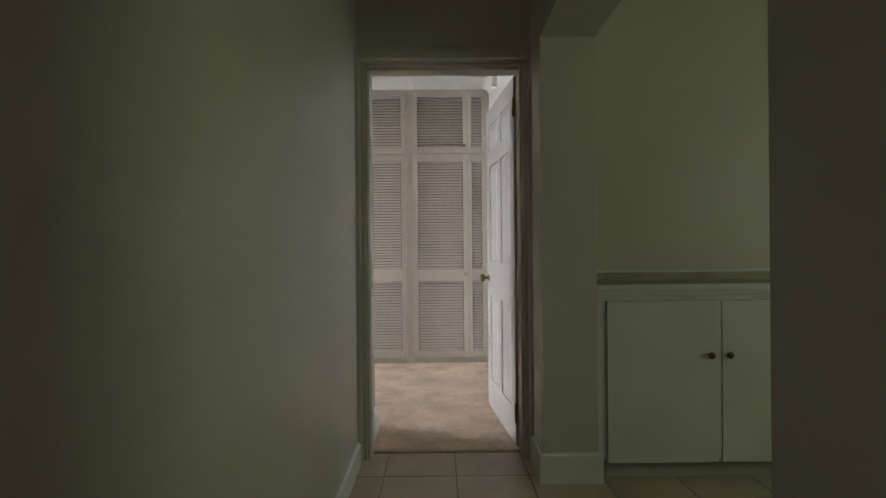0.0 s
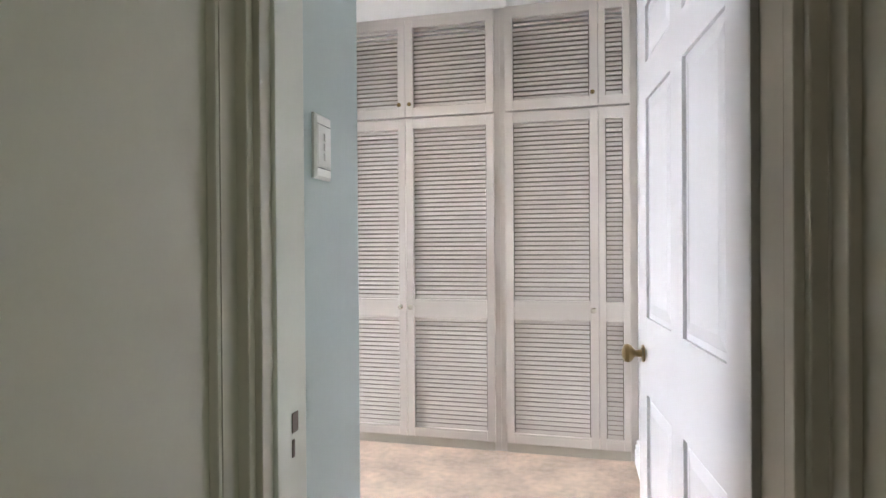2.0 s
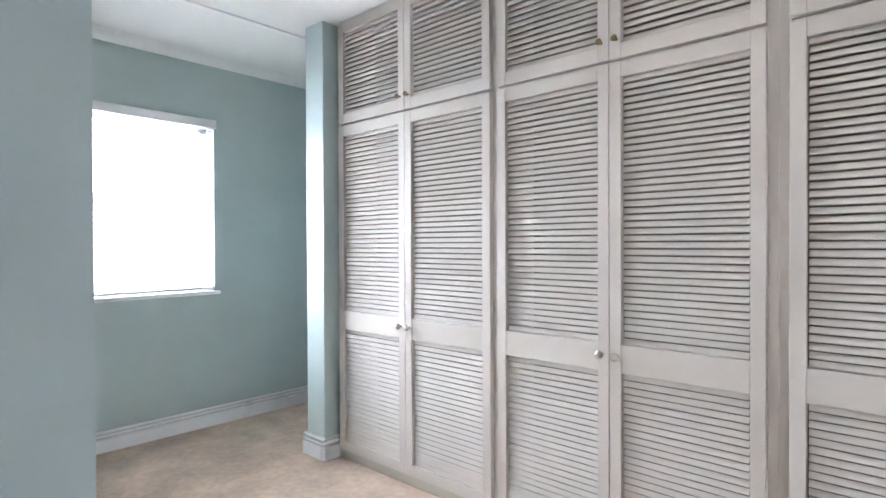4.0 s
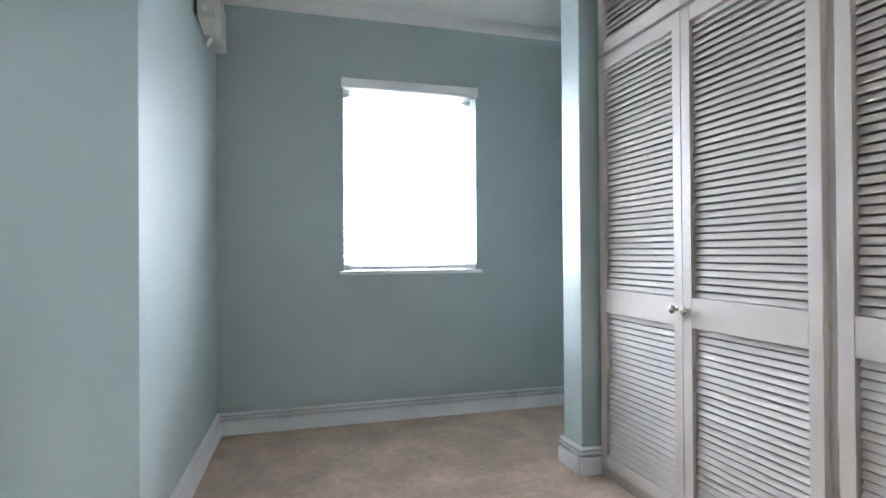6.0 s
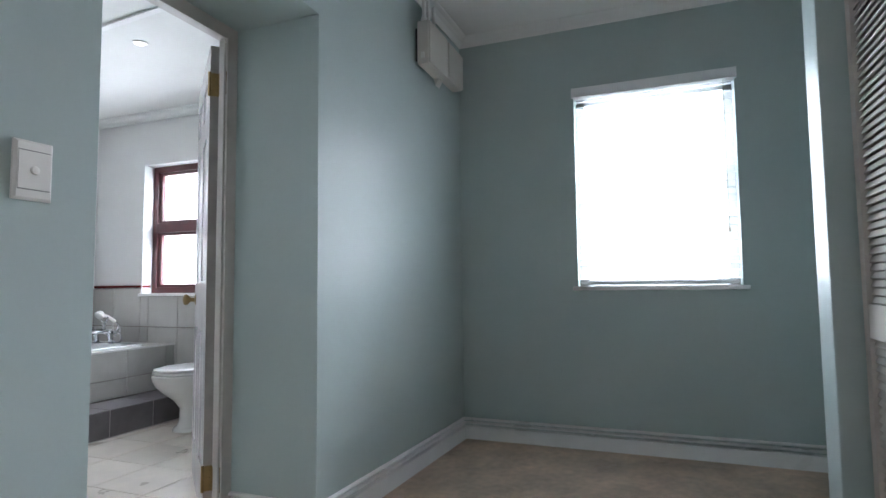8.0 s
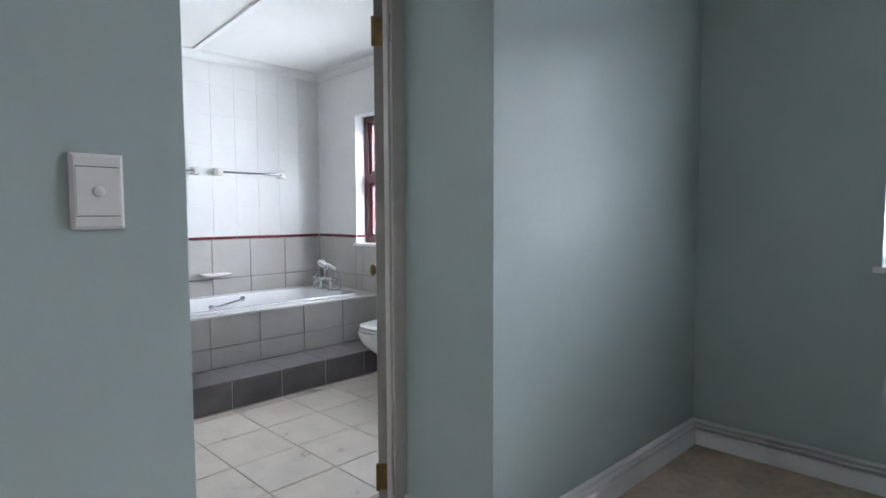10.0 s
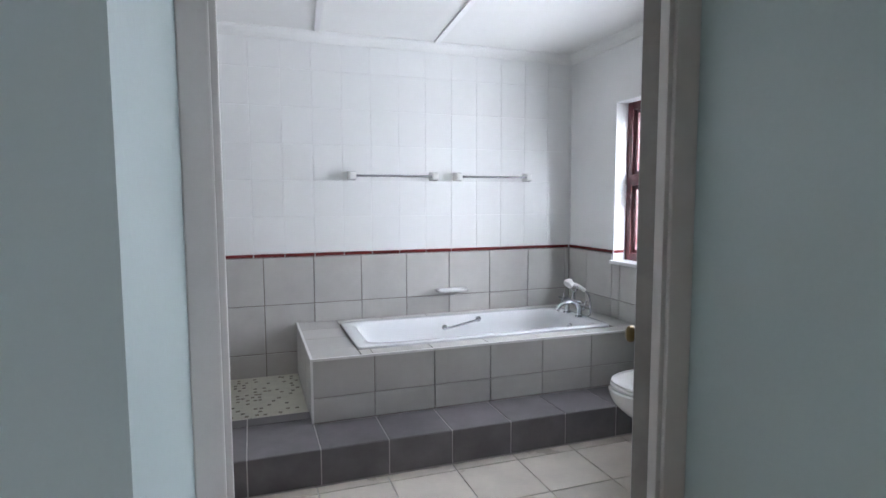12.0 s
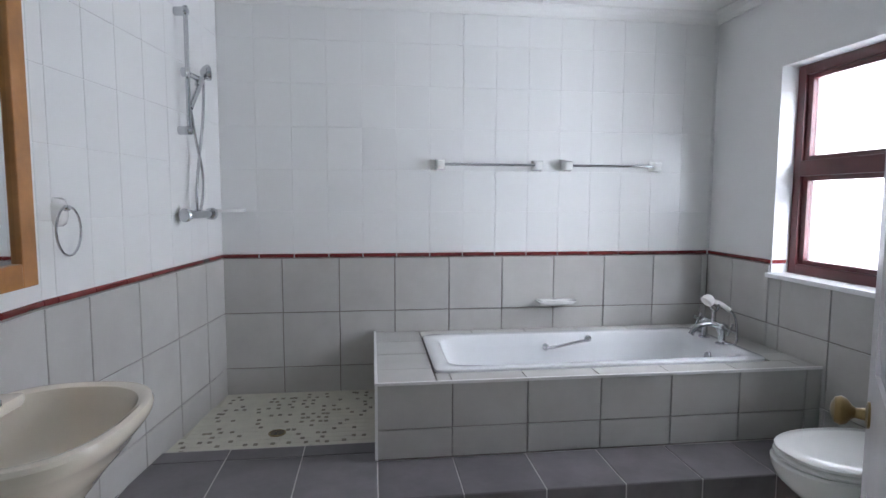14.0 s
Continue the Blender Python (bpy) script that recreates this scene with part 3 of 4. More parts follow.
slat_data = mesh_of("blind_slat", slat_bm, M_slat)
for i in range(n_sl):
    s = new("blind_slat", slat_data)
    s.parent = blind
    z = 0.995 + i * (2.085 - 0.995) / (n_sl - 1)
    s.location = (-0.028, random.uniform(-0.0015, 0.0015), z - WZ1)
    s.rotation_euler = (radians(random.uniform(-0.15, 0.15)), radians(14 + random.uniform(-1.5, 1.5)), 0)
bm = box((XW - 0.052, WY0 + 0.008, 0.960), (XW - 0.004, WY1 - 0.008, 0.982), 0.004)
bm.transform(off)
part("bottom_rail", bm, M_slat, blind)
for y in (WY0 + 0.12, (WY0 + WY1) / 2, WY1 - 0.12):
    bm = bmesh.new()
    tube(bm, [(XW - 0.003, y, 0.97), (XW - 0.003, y, 2.11)], 0.0009, 6)
    tube(bm, [(XW - 0.053, y, 0.97), (XW - 0.053, y, 2.11)], 0.0009, 6)
    bm.transform(off)
    part("ladder_cord", bm, M_slat, blind)
bm = bmesh.new()
tube(bm, [(XW + 0.006, WY1 - 0.055, 1.27), (XW + 0.004, WY1 - 0.055, 2.11)], 0.0012, 6)
turned(bm, (XW + 0.006, WY1 - 0.055, 1.275), (0, 0, -1), [(0, 0.002), (0.008, 0.006), (0.028, 0.008), (0.032, 0.003)], 10)
bm.transform(off)
part("pull_cord", bm, M_nickel, blind, "thin cord with a small toggle")

tagged(part("backdrop_west", boxes(((-6.6, -4, -1.0), (-6.55, 10, 6))), M_sky), "glowing panel added outside the unseen side opening the windows", "sky", kind="structure")
# Glowing panel added outside the side room, out of view.
tagged(part("backdrop_east", boxes(((5.2, -4, -1.0), (5.25, 6, 6))), M_side_glow), "glowing panel added outside the unseen side opening", "sky", kind="structure")

# ---------- bathroom window ----------
bwin = empty("window_2", (-3.80, VY0, VZ0), "maroon timber window with two stacked panes in a deep white reveal", "window", kind="structure")
off = Matrix.Translation((3.80, -VY0, -VZ0))
fx0, fx1 = -3.97, -3.90
for nm, rows in (("window_frame", (((fx0, VY0, VZ0), (fx1, VY0 + 0.055, VZ1)), ((fx0, VY1 - 0.055, VZ0), (fx1, VY1, VZ1)),
                                   ((fx0, VY0 + 0.055, VZ0), (fx1, VY1 - 0.055, VZ0 + 0.055)), ((fx0, VY0 + 0.055, VZ1 - 0.055), (fx1, VY1 - 0.055, VZ1)))),
                 ("transom", (((fx0, VY0 + 0.055, 1.445), (fx1 + 0.012, VY1 - 0.055, 1.525)),)),
                 ("sash", (((fx0 + 0.01, VY0 + 0.055, 0.98), (fx1 - 0.015, VY0 + 0.09, 1.445)), ((fx0 + 0.01, VY1 - 0.09, 0.98), (fx1 - 0.015, VY1 - 0.055, 1.445)),
                           ((fx0 + 0.01, VY0 + 0.09, 0.98), (fx1 - 0.015, VY1 - 0.09, 1.005)), ((fx0 + 0.01, VY0 + 0.09, 1.42), (fx1 - 0.015, VY1 - 0.09, 1.445)))),
                 ("sash", (((fx0 + 0.01, VY0 + 0.055, 1.525), (fx1 - 0.015, VY0 + 0.09, 1.967)), ((fx0 + 0.01, VY1 - 0.09, 1.525), (fx1 - 0.015, VY1 - 0.055, 1.967)),
                           ((fx0 + 0.01, VY0 + 0.09, 1.525), (fx1 - 0.015, VY1 - 0.09, 1.55)), ((fx0 + 0.01, VY0 + 0.09, 1.942), (fx1 - 0.015, VY1 - 0.09, 1.967))))):
    bm = boxes(*rows, bevel=0.004)
    bm.transform(off)
    part(nm, bm, M_maroon, bwin, "glossy maroon painted timber")
for z0, z1 in ((1.005, 1.42), (1.55, 1.942)):
    bm = box((-3.945, VY0 + 0.09, z0), (-3.940, VY1 - 0.09, z1))
    bm.transform(off)
    part("pane", bm, M_frost, bwin, "frosted glass").visible_shadow = False
bm = box((-3.90, VY0 + 0.004, VZ0 - 0.02), (-3.765, VY1 + 0.025, VZ0 + 0.004), 0.004)
bm.transform(off)
part("window_sill", bm, M_trim, bwin, "white ledge")
bm = boxes(((-3.90, VY0, VZ0 + 0.004), (-3.803, VY0 + 0.004, VZ1)), ((-3.90, VY0 + 0.004, VZ1 - 0.004), (-3.803, VY1, VZ1)))
bm.transform(off)
part("reveal", bm, M_trim, bwin, "white painted reveal")

# ---------- corridor cupboard ----------
cup = empty("cupboard", (0.72, 2.425, 0), "low painted built-in cupboard with two doors under a ledge", "cupboard")
off = Matrix.Translation((-0.72, -2.41, 0))
bm = boxes(((0.69, 2.418, 0.09), (0.735, 2.70, 0.88)), ((0.735, 2.418, 0.835), (2.2, 2.70, 0.88)), ((2.16, 2.418, 0.09), (2.2, 2.70, 0.835)),
           ((0.735, 2.45, 0.085), (2.16, 2.47, 0.11)), ((1.2535, 2.409, 0.11), (1.2685, 2.68, 0.835)))
bm.transform(off)
part("carcass", bm, M_cup, cup)
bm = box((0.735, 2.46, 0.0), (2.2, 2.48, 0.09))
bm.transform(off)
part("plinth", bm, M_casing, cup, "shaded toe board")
bm = box((0.69, 2.395, 0.88), (2.2, 2.70, 0.910), 0.006)
bm.transform(off)
part("ledge", bm, M_cup, cup)
bm = box((0.69, 2.402, 0.862), (2.2, 2.417, 0.88), 0.004)
bm.transform(off)
part("ledge_mould", bm, M_cup, cup)
for x0, x1, kx in ((0.7375, 1.2515, 1.212), (1.2705, 1.776, 1.297)):
    bm = box((x0, 2.404, 0.084), (x1, 2.420, 0.8325), 0.003)
    bm.transform(off)
    d = part("door", bm, M_cup, cup)
    kb = bmesh.new()
    turned(kb, (kx, 2.404, 0.582), (0, -1, 0), [(0, 0.008), (0.006, 0.006), (0.012, 0.007), (0.018, 0.015), (0.025, 0.016), (0.030, 0.009), (0.031, 0)], 14)
    kb.transform(off)
    part("knob", kb, M_darkknob, d, "dark round knob", smooth=True)
bm = boxes(((0.69, 2.684, 0.910), (2.2, 2.70, 0.953)))
bm.transform(off)
part("upstand", bm, M_olive, cup, "dull olive upstand")
bm = box((0.69, 2.680, 0.953), (2.2, 2.70, 0.964), 0.003)
bm.transform(off)
part("upstand_cap", bm, M_cup, cup)
bm = box((0.69, 2.400, 0.9102), (2.2, 2.684, 0.9125))
bm.transform(off)
part("top", bm, M_olive, cup, "dull olive top surface")

# ---------- switches ----------
def rocker_plate(name, at, rz, wide, tall, n, label):
    """A wall plate on local -y, facing local -y."""
    sw = empty(name, at, label, "switch", rz=rz)
    bm = bmesh.new()
    loft(bm, [[Vector((sx * (wide / 2 - e), y, sz * (tall / 2 - e))) for sx, sz in ((-1, -1), (1, -1), (1, 1), (-1, 1))]
              for e, y in ((0, 0), (0.0005, -0.005), (0.006, -0.010))])
    part("plate", bm, M_plastic, sw)
    part("insert", box((-wide / 2 + 0.008, -0.0115, -tall / 2 + 0.024), (wide / 2 - 0.008, -0.009, tall / 2 - 0.024), 0.0008), M_plastic, sw)
    for z in (-tall / 2 + 0.023, tall / 2 - 0.023):
        part("seam", box((-wide / 2 + 0.008, -0.0108, z - 0.0006), (wide / 2 - 0.008, -0.0098, z + 0.0006)), M_slotdark, sw)
    for i in range(n):
        z = (i - (n - 1) / 2) * -0.021
        if n == 1:
            bm = bmesh.new()
            turned(bm, (0, -0.011, z), (0, -1, 0), [(0, 0.0095), (0.003, 0.0095), (0.006, 0.008), (0.0075, 0.004), (0.008, 0)], 18)
            part("rocker", bm, M_plastic, sw, smooth=True)
        else:
            part("rocker", box((-0.0055, -0.0145, z - 0.008), (0.0055, -0.011, z + 0.008), 0.0015), M_plastic, sw)
    return sw


rocker_plate("light_switch", (-1.155, YS, 1.218), 180, 0.082, 0.130, 1, "white single light switch plate on the green wall")
rocker_plate("light_switch", (-0.437, 3.016, 1.424), 90, 0.078, 0.140, 3, "white three-gang light switch plate beside the doorway")

# ---------- distribution boxes ----------
db = empty("fuse_box", (-3.38, 3.27, 2.19), "ivory twin electrical boxes with conduits up to the ceiling", "fuse box")
off = Matrix.Translation((3.38, -3.27, -2.19))
for a, b in (((-3.385, 3.286, 2.188), (-3.105, 3.352, 2.432)), ((-3.648, 3.292, 2.205), (-3.394, 3.356, 2.425))):
    bm = box(a, b, 0.003)
    bm.transform(off)
    body = part("box", bm, M_box, db)
    bm = box((a[0] + 0.004, b[1] - 0.002, a[2] + 0.004), (b[0] - 0.004, b[1] + 0.010, b[2] - 0.004), 0.003)
    bm.transform(off)
    part("cover", bm, M_box, body)
    bm = box((b[0] - 0.001, (a[1] + b[1]) / 2 - 0.012, a[2] + 0.03), (b[0] + 0.002, (a[1] + b[1]) / 2 + 0.010, a[2] + 0.065), 0.001)
    bm.transform(off)
    part("knockout", bm, M_plastic, body, "pale round-cornered cable knockout")
# Black plate fills the stand-off gap and stands for its shade.
bm = boxes(((-3.62, 3.262, 2.215), (-3.12, 3.288, 2.40)))
bm.transform(off)
part("backplate", bm, M_slotdark, db, "black plate standing in for the shaded gap behind the boxes")
bm = bmesh.new()
loft(bm, [[Vector((-3.40, 3.285 + y, 2.19 + z)) + Vector((dx, 0, 0)) for y, z in ((0, 0), (0.035, 0), (0.012, -0.045))] for dx in (0, 0.06)])
bm.transform(off)
part("clip", bm, M_plastic, db, "white plastic cable clip under the boxes")
for x in (-3.13, -3.19, -3.27):
    bm = bmesh.new()
    tube(bm, [(x, 3.318, 2.43), (x, 3.318, 2.59)], 0.011, 12)
    turned(bm, (x, 3.318, 2.430), (0, 0, 1), [(0, 0.017), (0.025, 0.017), (0.027, 0.012)], 12)
    bm.transform(off)
    part("conduit", bm, M_plastic, db, smooth=True)

sensor = empty("alarm_sensor", (XE, 4.46, 2.46), "small white alarm sensor high on the wall", "sensor")
part("housing", box((-0.045, -0.03, -0.045), (0, 0.03, 0.045), 0.008), M_plastic, sensor)
part("lens", box((-0.047, -0.02, -0.03), (-0.040, 0.02, 0.0), 0.003), M_box, sensor)

# ---------- bathroom: step, bath, tub ----------
SY, SZ = 1.132, 0.180
DX, DY, DZ = -1.668, 0.815, 0.522
tagged(part("step_base", boxes(((-3.795, 0.615, 0), (-0.64, SY - 0.003, SZ - 0.003)), ((-3.795, -0.14, 0), (-0.70, 0.615, 0.155))), M_grout_m),
       "raised step across the room faced with dark slate tiles", "step", kind="structure")
step_ob = bpy.data.objects["step_base"]
bath = empty("bath_surround", (DX, DY, SZ), "grey tiled surround of the built-in bath", "bath surround")
BM = Matrix.Translation((-DX, -DY, -SZ))
tx0, tx1, ty0, ty1 = -3.62, -1.940, 0.0, 0.685
bm = boxes(((-3.795, DY - 0.05, 0.155), (DX - 0.009, DY - 0.009, DZ - 0.009)), ((DX - 0.05, BY0 + 0.01, 0.155), (DX - 0.009, DY - 0.05, DZ - 0.009)),
           ((-3.795, ty1 - 0.02, DZ - 0.03), (DX - 0.05, DY - 0.05, DZ - 0.009)), ((tx1 - 0.02, BY0 + 0.01, DZ - 0.03), (DX - 0.05, ty1 - 0.02, DZ - 0.009)),
           ((-3.795, BY0 + 0.01, DZ - 0.03), (tx0 + 0.02, ty1 - 0.02, DZ - 0.009)), ((tx0 + 0.02, BY0 + 0.01, DZ - 0.03), (tx1 - 0.02, ty0 + 0.02, DZ - 0.009)))
bm.transform(BM)
part("core", bm, M_grout_d, bath)
bm = boxes(((-3.795, DY - 0.010, DZ - 0.008), (DX + 0.004, DY + 0.004, DZ + 0.005)), ((DX - 0.010, BY0 + 0.012, DZ - 0.008), (DX + 0.004, DY - 0.010, DZ + 0.005)),
           ((DX - 0.009, DY - 0.009, SZ), (DX + 0.004, DY + 0.004, DZ - 0.008)), bevel=0.0015)
bm.transform(BM)
part("edge_strip", bm, M_edge, bath, "white plastic tile edging")

tub = empty("bathtub", ((tx0 + tx1) / 2, (ty0 + ty1) / 2, DZ), "white enamelled inset bathtub with two grab handles", "bathtub")
cx, cy, hx, hy = 0, 0, (tx1 - tx0) / 2, (ty1 - ty0) / 2
rings = []
for e, z, p in ((0.0, -0.004, 22), (0.0, 0.008, 22), (0.006, 0.014, 20), (0.030, 0.015, 14), (0.055, 0.012, 9), (0.066, 0.000, 8), (0.080, -0.06, 7), (0.105, -0.18, 6), (0.135, -0.27, 5),
                (0.18, -0.315, 4.5), (0.28, -0.33, 4)):
    rings.append(oval(0.03 * min(1, max(0, -z / 0.3)), 0, z, hx - e * 1.25, hy - e * 0.95, p, 96))
bm = bmesh.new()
loft(bm, rings, False)
bm.faces.new([v for v in bm.verts][-96:])
part("shell", bm, M_enamel, tub, smooth=True)
for y, sx in ((-hy + 0.085, 0), (hy - 0.085, 0.0)):
    s = 1 if y < 0 else -1
    xh = -0.01
    bm = bmesh.new()
    tube(bm, smooth_path([(xh + 0.13, y - s * 0.012, -0.062), (xh + 0.11, y + s * 0.030, -0.058), (xh + 0.05, y + s * 0.042, -0.045), (xh - 0.05, y + s * 0.042, -0.026), (xh - 0.11, y + s * 0.030, -0.020), (xh - 0.13, y - s * 0.012, -0.020)]), 0.009, 12)
    for x, z in ((xh + 0.128, -0.062), (xh - 0.128, -0.020)):
        turned(bm, (x, y - s * 0.015, z), (0, s, 0), [(0, 0.020), (0.012, 0.020), (0.017, 0.012)], 14)
    part("grab_handle", bm, M_chrome, tub, "chrome grab handle", smooth=True)
bm = bmesh.new()
turned(bm, (-hx + 0.105, 0, -0.075), (1, 0, 0.15), [(0, 0.03), (0.006, 0.03), (0.012, 0.026), (0.014, 0)], 18)
part("overflow", bm, M_chrome, tub, "chrome overflow", smooth=True)
bm = bmesh.new()
turned(bm, (-hx + 0.32, 0, -0.331), (0, 0, 1), [(0, 0.03), (0.004, 0.03), (0.006, 0.02), (0.006, 0)], 18)
part("plug_hole", bm, M_chrome, tub, "chrome waste", smooth=True)

# bath mixer with a handset on a cradle, on the deck by the window
mix = empty("bath_mixer", (-3.55, 0.32, DZ + 0.013), "chrome bath mixer tap with a white-handled hand shower", "tap")
mix.scale = (1.06, 1.06, 1.06)
bm = bmesh.new()
for y in (-0.075, 0.075):
    turned(bm, (0, y, 0), (0, 0, 1), [(0, 0.030), (0.006, 0.030), (0.012, 0.018), (0.06, 0.015), (0.075, 0.022), (0.10, 0.022), (0.108, 0.014)], 16)
tube(bm, [(0, -0.10, 0.088), (0, 0.10, 0.088)], 0.019, 16)
part("body", bm, M_chrome, mix, smooth=True)
for s in (-1, 1):
    bm = bmesh.new()
    tube(bm, [(0, s * 0.10, 0.088), (0, s * 0.128, 0.088)], 0.010, 12)
    turned(bm, (0, s * 0.125, 0.088), (0, s, 0), [(0, 0.012), (0.01, 0.013), (0.018, 0.010), (0.02, 0)], 14)
    for a in range(4):
        c, d = math.cos(a * math.pi / 2 + 0.4), math.sin(a * math.pi / 2 + 0.4)
        tube(bm, [(0, s * 0.136, 0.088), (c * 0.032, s * 0.136, 0.088 + d * 0.032)], [0.006, 0.008], 10)
    part("cross_handle", bm, M_chrome, mix, smooth=True)
bm = bmesh.new()
tube(bm, smooth_path([(0.0, 0, 0.085), (0.05, 0, 0.085), (0.10, 0, 0.07), (0.125, 0, 0.035)]), [0.014] * 24 + [0.017], 14)
part("spout", bm, M_chrome, mix, smooth=True)
bm = bmesh.new()
tube(bm, [(0, 0, 0.10), (0, 0, 0.165)], [0.014, 0.010], 12)
for s in (-1, 1):
    tube(bm, smooth_path([(0, 0, 0.155), (0, s * 0.025, 0.165), (0, s * 0.035, 0.185), (0, s * 0.035, 0.20)]), 0.006, 10)
part("cradle", bm, M_chrome, mix, smooth=True)
bm = bmesh.new()
tube(bm, smooth_path([(0.015, 0.0, 0.212), (-0.03, 0.002, 0.196), (-0.085, 0.006, 0.160)]), 0.012, 12)
hs = part("handset", bm, M_plastic, mix, "white hand shower grip", smooth=True)
bm = bmesh.new()
turned(bm, (0.030, 0.0, 0.222), (0.75, 0.15, -0.65), [(-0.020, 0.010), (-0.010, 0.024), (0.004, 0.031), (0.024, 0.033), (0.028, 0.028), (0.029, 0)], 18)
part("rose", bm, M_plastic, hs, "white shower rose", smooth=True)
bm = bmesh.new()
tube(bm, smooth_path([(-0.085, 0.006, 0.160), (-0.112, 0.012, 0.125), (-0.10, 0.05, 0.06), (-0.05, 0.115, 0.012), (0.0, 0.10, 0.015), (0.0, 0.03, 0.07)]), 0.0065, 10)
part("hose", bm, M_chrome, mix, smooth=True)

# soap dish
sd = empty("soap_dish", (-2.775, BY0 + 0.012, 0.675), "white ceramic soap dish on the grey tiles", "soap dish")
bm = bmesh.new()
rings = [oval(0, 0.05, 0.0, 0.045, 0.028, 3.5, 32), oval(0, 0.05, 0.012, 0.11, 0.052, 5, 32), oval(0, 0.052, 0.026, 0.122, 0.055, 6, 32), oval(0, 0.052, 0.030, 0.120, 0.053, 6, 32),
         oval(0, 0.052, 0.028, 0.10, 0.040, 5, 32), oval(0, 0.052, 0.016, 0.085, 0.032, 4, 32)]
loft(bm, rings)
part("dish", bm, M_ceramic, sd, smooth=True)
part("drain_slot", box((-0.012, 0.045, 0.0165), (0.012, 0.06, 0.019)), M_slotdark, sd)
part("drain_slot", box((-0.012, 0.018, 0.0300), (0.012, 0.030, 0.0312)), M_slotdark, sd)


def towel_rail(x0, x1, z, label):
    r = empty("towel_rail", ((x0 + x1) / 2, BY0 + 0.012, z), label, "towel rail", group="towel rails over the bath")
    L = (x1 - x0) / 2
    for s in (-1, 1):
        bm = bmesh.new()
        loft(bm, [[Vector((s * L + u * e, y, v * e)) for u, v in ((-0.026, -0.031), (0.026, -0.031), (0.030, -0.026), (0.030, 0.026), (0.026, 0.031), (-0.026, 0.031), (-0.030, 0.026), (-0.030, -0.026))]
                  for e, y in ((1.0, 0.0), (1.0, 0.008), (0.86, 0.05), (0.72, 0.066), (0.55, 0.070))])
        part("bracket", bm, M_ceramic, r, "white ceramic bracket", smooth=True)
    bm = bmesh.new()
    tube(bm, [(-L, 0.052, 0), (L, 0.052, 0)], 0.0085, 14)
    part("bar", bm, M_chrome, r, "chrome bar", smooth=True)
    return r


towel_rail(-2.650, -2.060, 1.522, "chrome towel rail between white ceramic brackets")
towel_rail(-3.400, -2.835, 1.522, "chrome towel rail between white ceramic brackets")

# ---------- shower set on the east wall ----------
EX = BX1 - 0.006
SLANT = -7.0


def on_east(y):
    """The face of the slightly skewed east wall."""
    return -0.800 + 0.1226 * (y + 0.14) if y < 1.30 else -0.633


sh = empty("shower_set", (on_east(0.335), 0.335, 1.62), "chrome hand shower on a slide rail with mixer and hose", "shower", rz=SLANT)
off = Matrix.Translation((-EX, -0.36, -1.62))


def spart(name, bm, mat, parent=sh, label="", o=off):
    bm.transform(o)
    return part(name, bm, mat, parent, label, smooth=True)


bm = bmesh.new()
tube(bm, [(EX - 0.058, 0.36, 1.625), (EX - 0.058, 0.36, 2.215)], 0.0105, 16)
spart("rail", bm, M_chrome)
for z in (1.640, 2.190):
    bm = bmesh.new()
    tube(bm, [(EX, 0.36, z), (EX - 0.05, 0.36, z)], [0.021, 0.020], 16)
    spart("bracket", bm, M_chrome)
    bm = bmesh.new()
    turned(bm, (EX - 0.045, 0.36, z), (-1, 0, 0), [(0, 0.021), (0.018, 0.021), (0.026, 0.016), (0.030, 0.006), (0.031, 0)], 16)
    spart("end_cap", bm, M_chrome)
bm = bmesh.new()
tube(bm, [(EX - 0.058, 0.375, 1.905), (EX - 0.058, 0.26, 1.905)], 0.014, 14)
turned(bm, (EX - 0.058, 0.39, 1.905), (-1, 0, 0), [(-0.01, 0.022), (0.016, 0.022), (0.022, 0.016), (0.026, 0)], 16)
turned(bm, (EX - 0.062, 0.245, 1.89), (-0.1, -0.5, 1), [(-0.022, 0.015), (0.022, 0.018)], 14)
spart("slider", bm, M_chrome)
bm = bmesh.new()
tube(bm, [(EX - 0.060, 0.345, 1.745), (EX - 0.066, 0.215, 1.915)], [0.011, 0.014], 14)
grip = spart("handset", bm, M_chrome)
bm = bmesh.new()
turned(bm, (EX - 0.062, 0.195, 1.945), (-0.72, -0.5, 0.12), [(-0.012, 0.012), (0.0, 0.028), (0.018, 0.040), (0.030, 0.040), (0.034, 0.034), (0.035, 0)], 20)
spart("rose", bm, M_chrome, grip)
bm = bmesh.new()
tube(bm, smooth_path([(EX - 0.060, 0.347, 1.745), (EX - 0.058, 0.30, 1.62), (EX - 0.058, 0.235, 1.46), (EX - 0.055, 0.22, 1.36), (EX - 0.05, 0.25, 1.262),
                      (EX - 0.052, 0.285, 1.255), (EX - 0.056, 0.30, 1.36), (EX - 0.058, 0.255, 1.55), (EX - 0.060, 0.215, 1.70), (EX - 0.062, 0.20, 1.82), (EX - 0.062, 0.195, 1.89), (EX - 0.064, 0.208, 1.918)], 6), 0.0075, 10)
spart("hose", bm, M_chrome)
bm = bmesh.new()
tube(bm, [(EX - 0.052, 0.385, 1.238), (EX - 0.052, 0.16, 1.238)], 0.021, 16)
for y in (0.37, 0.21):
    turned(bm, (EX, y, 1.238), (-1, 0, 0), [(0, 0.032), (0.006, 0.030), (0.012, 0.017), (0.05, 0.015)], 16)
spart("mixer_body", bm, M_chrome)
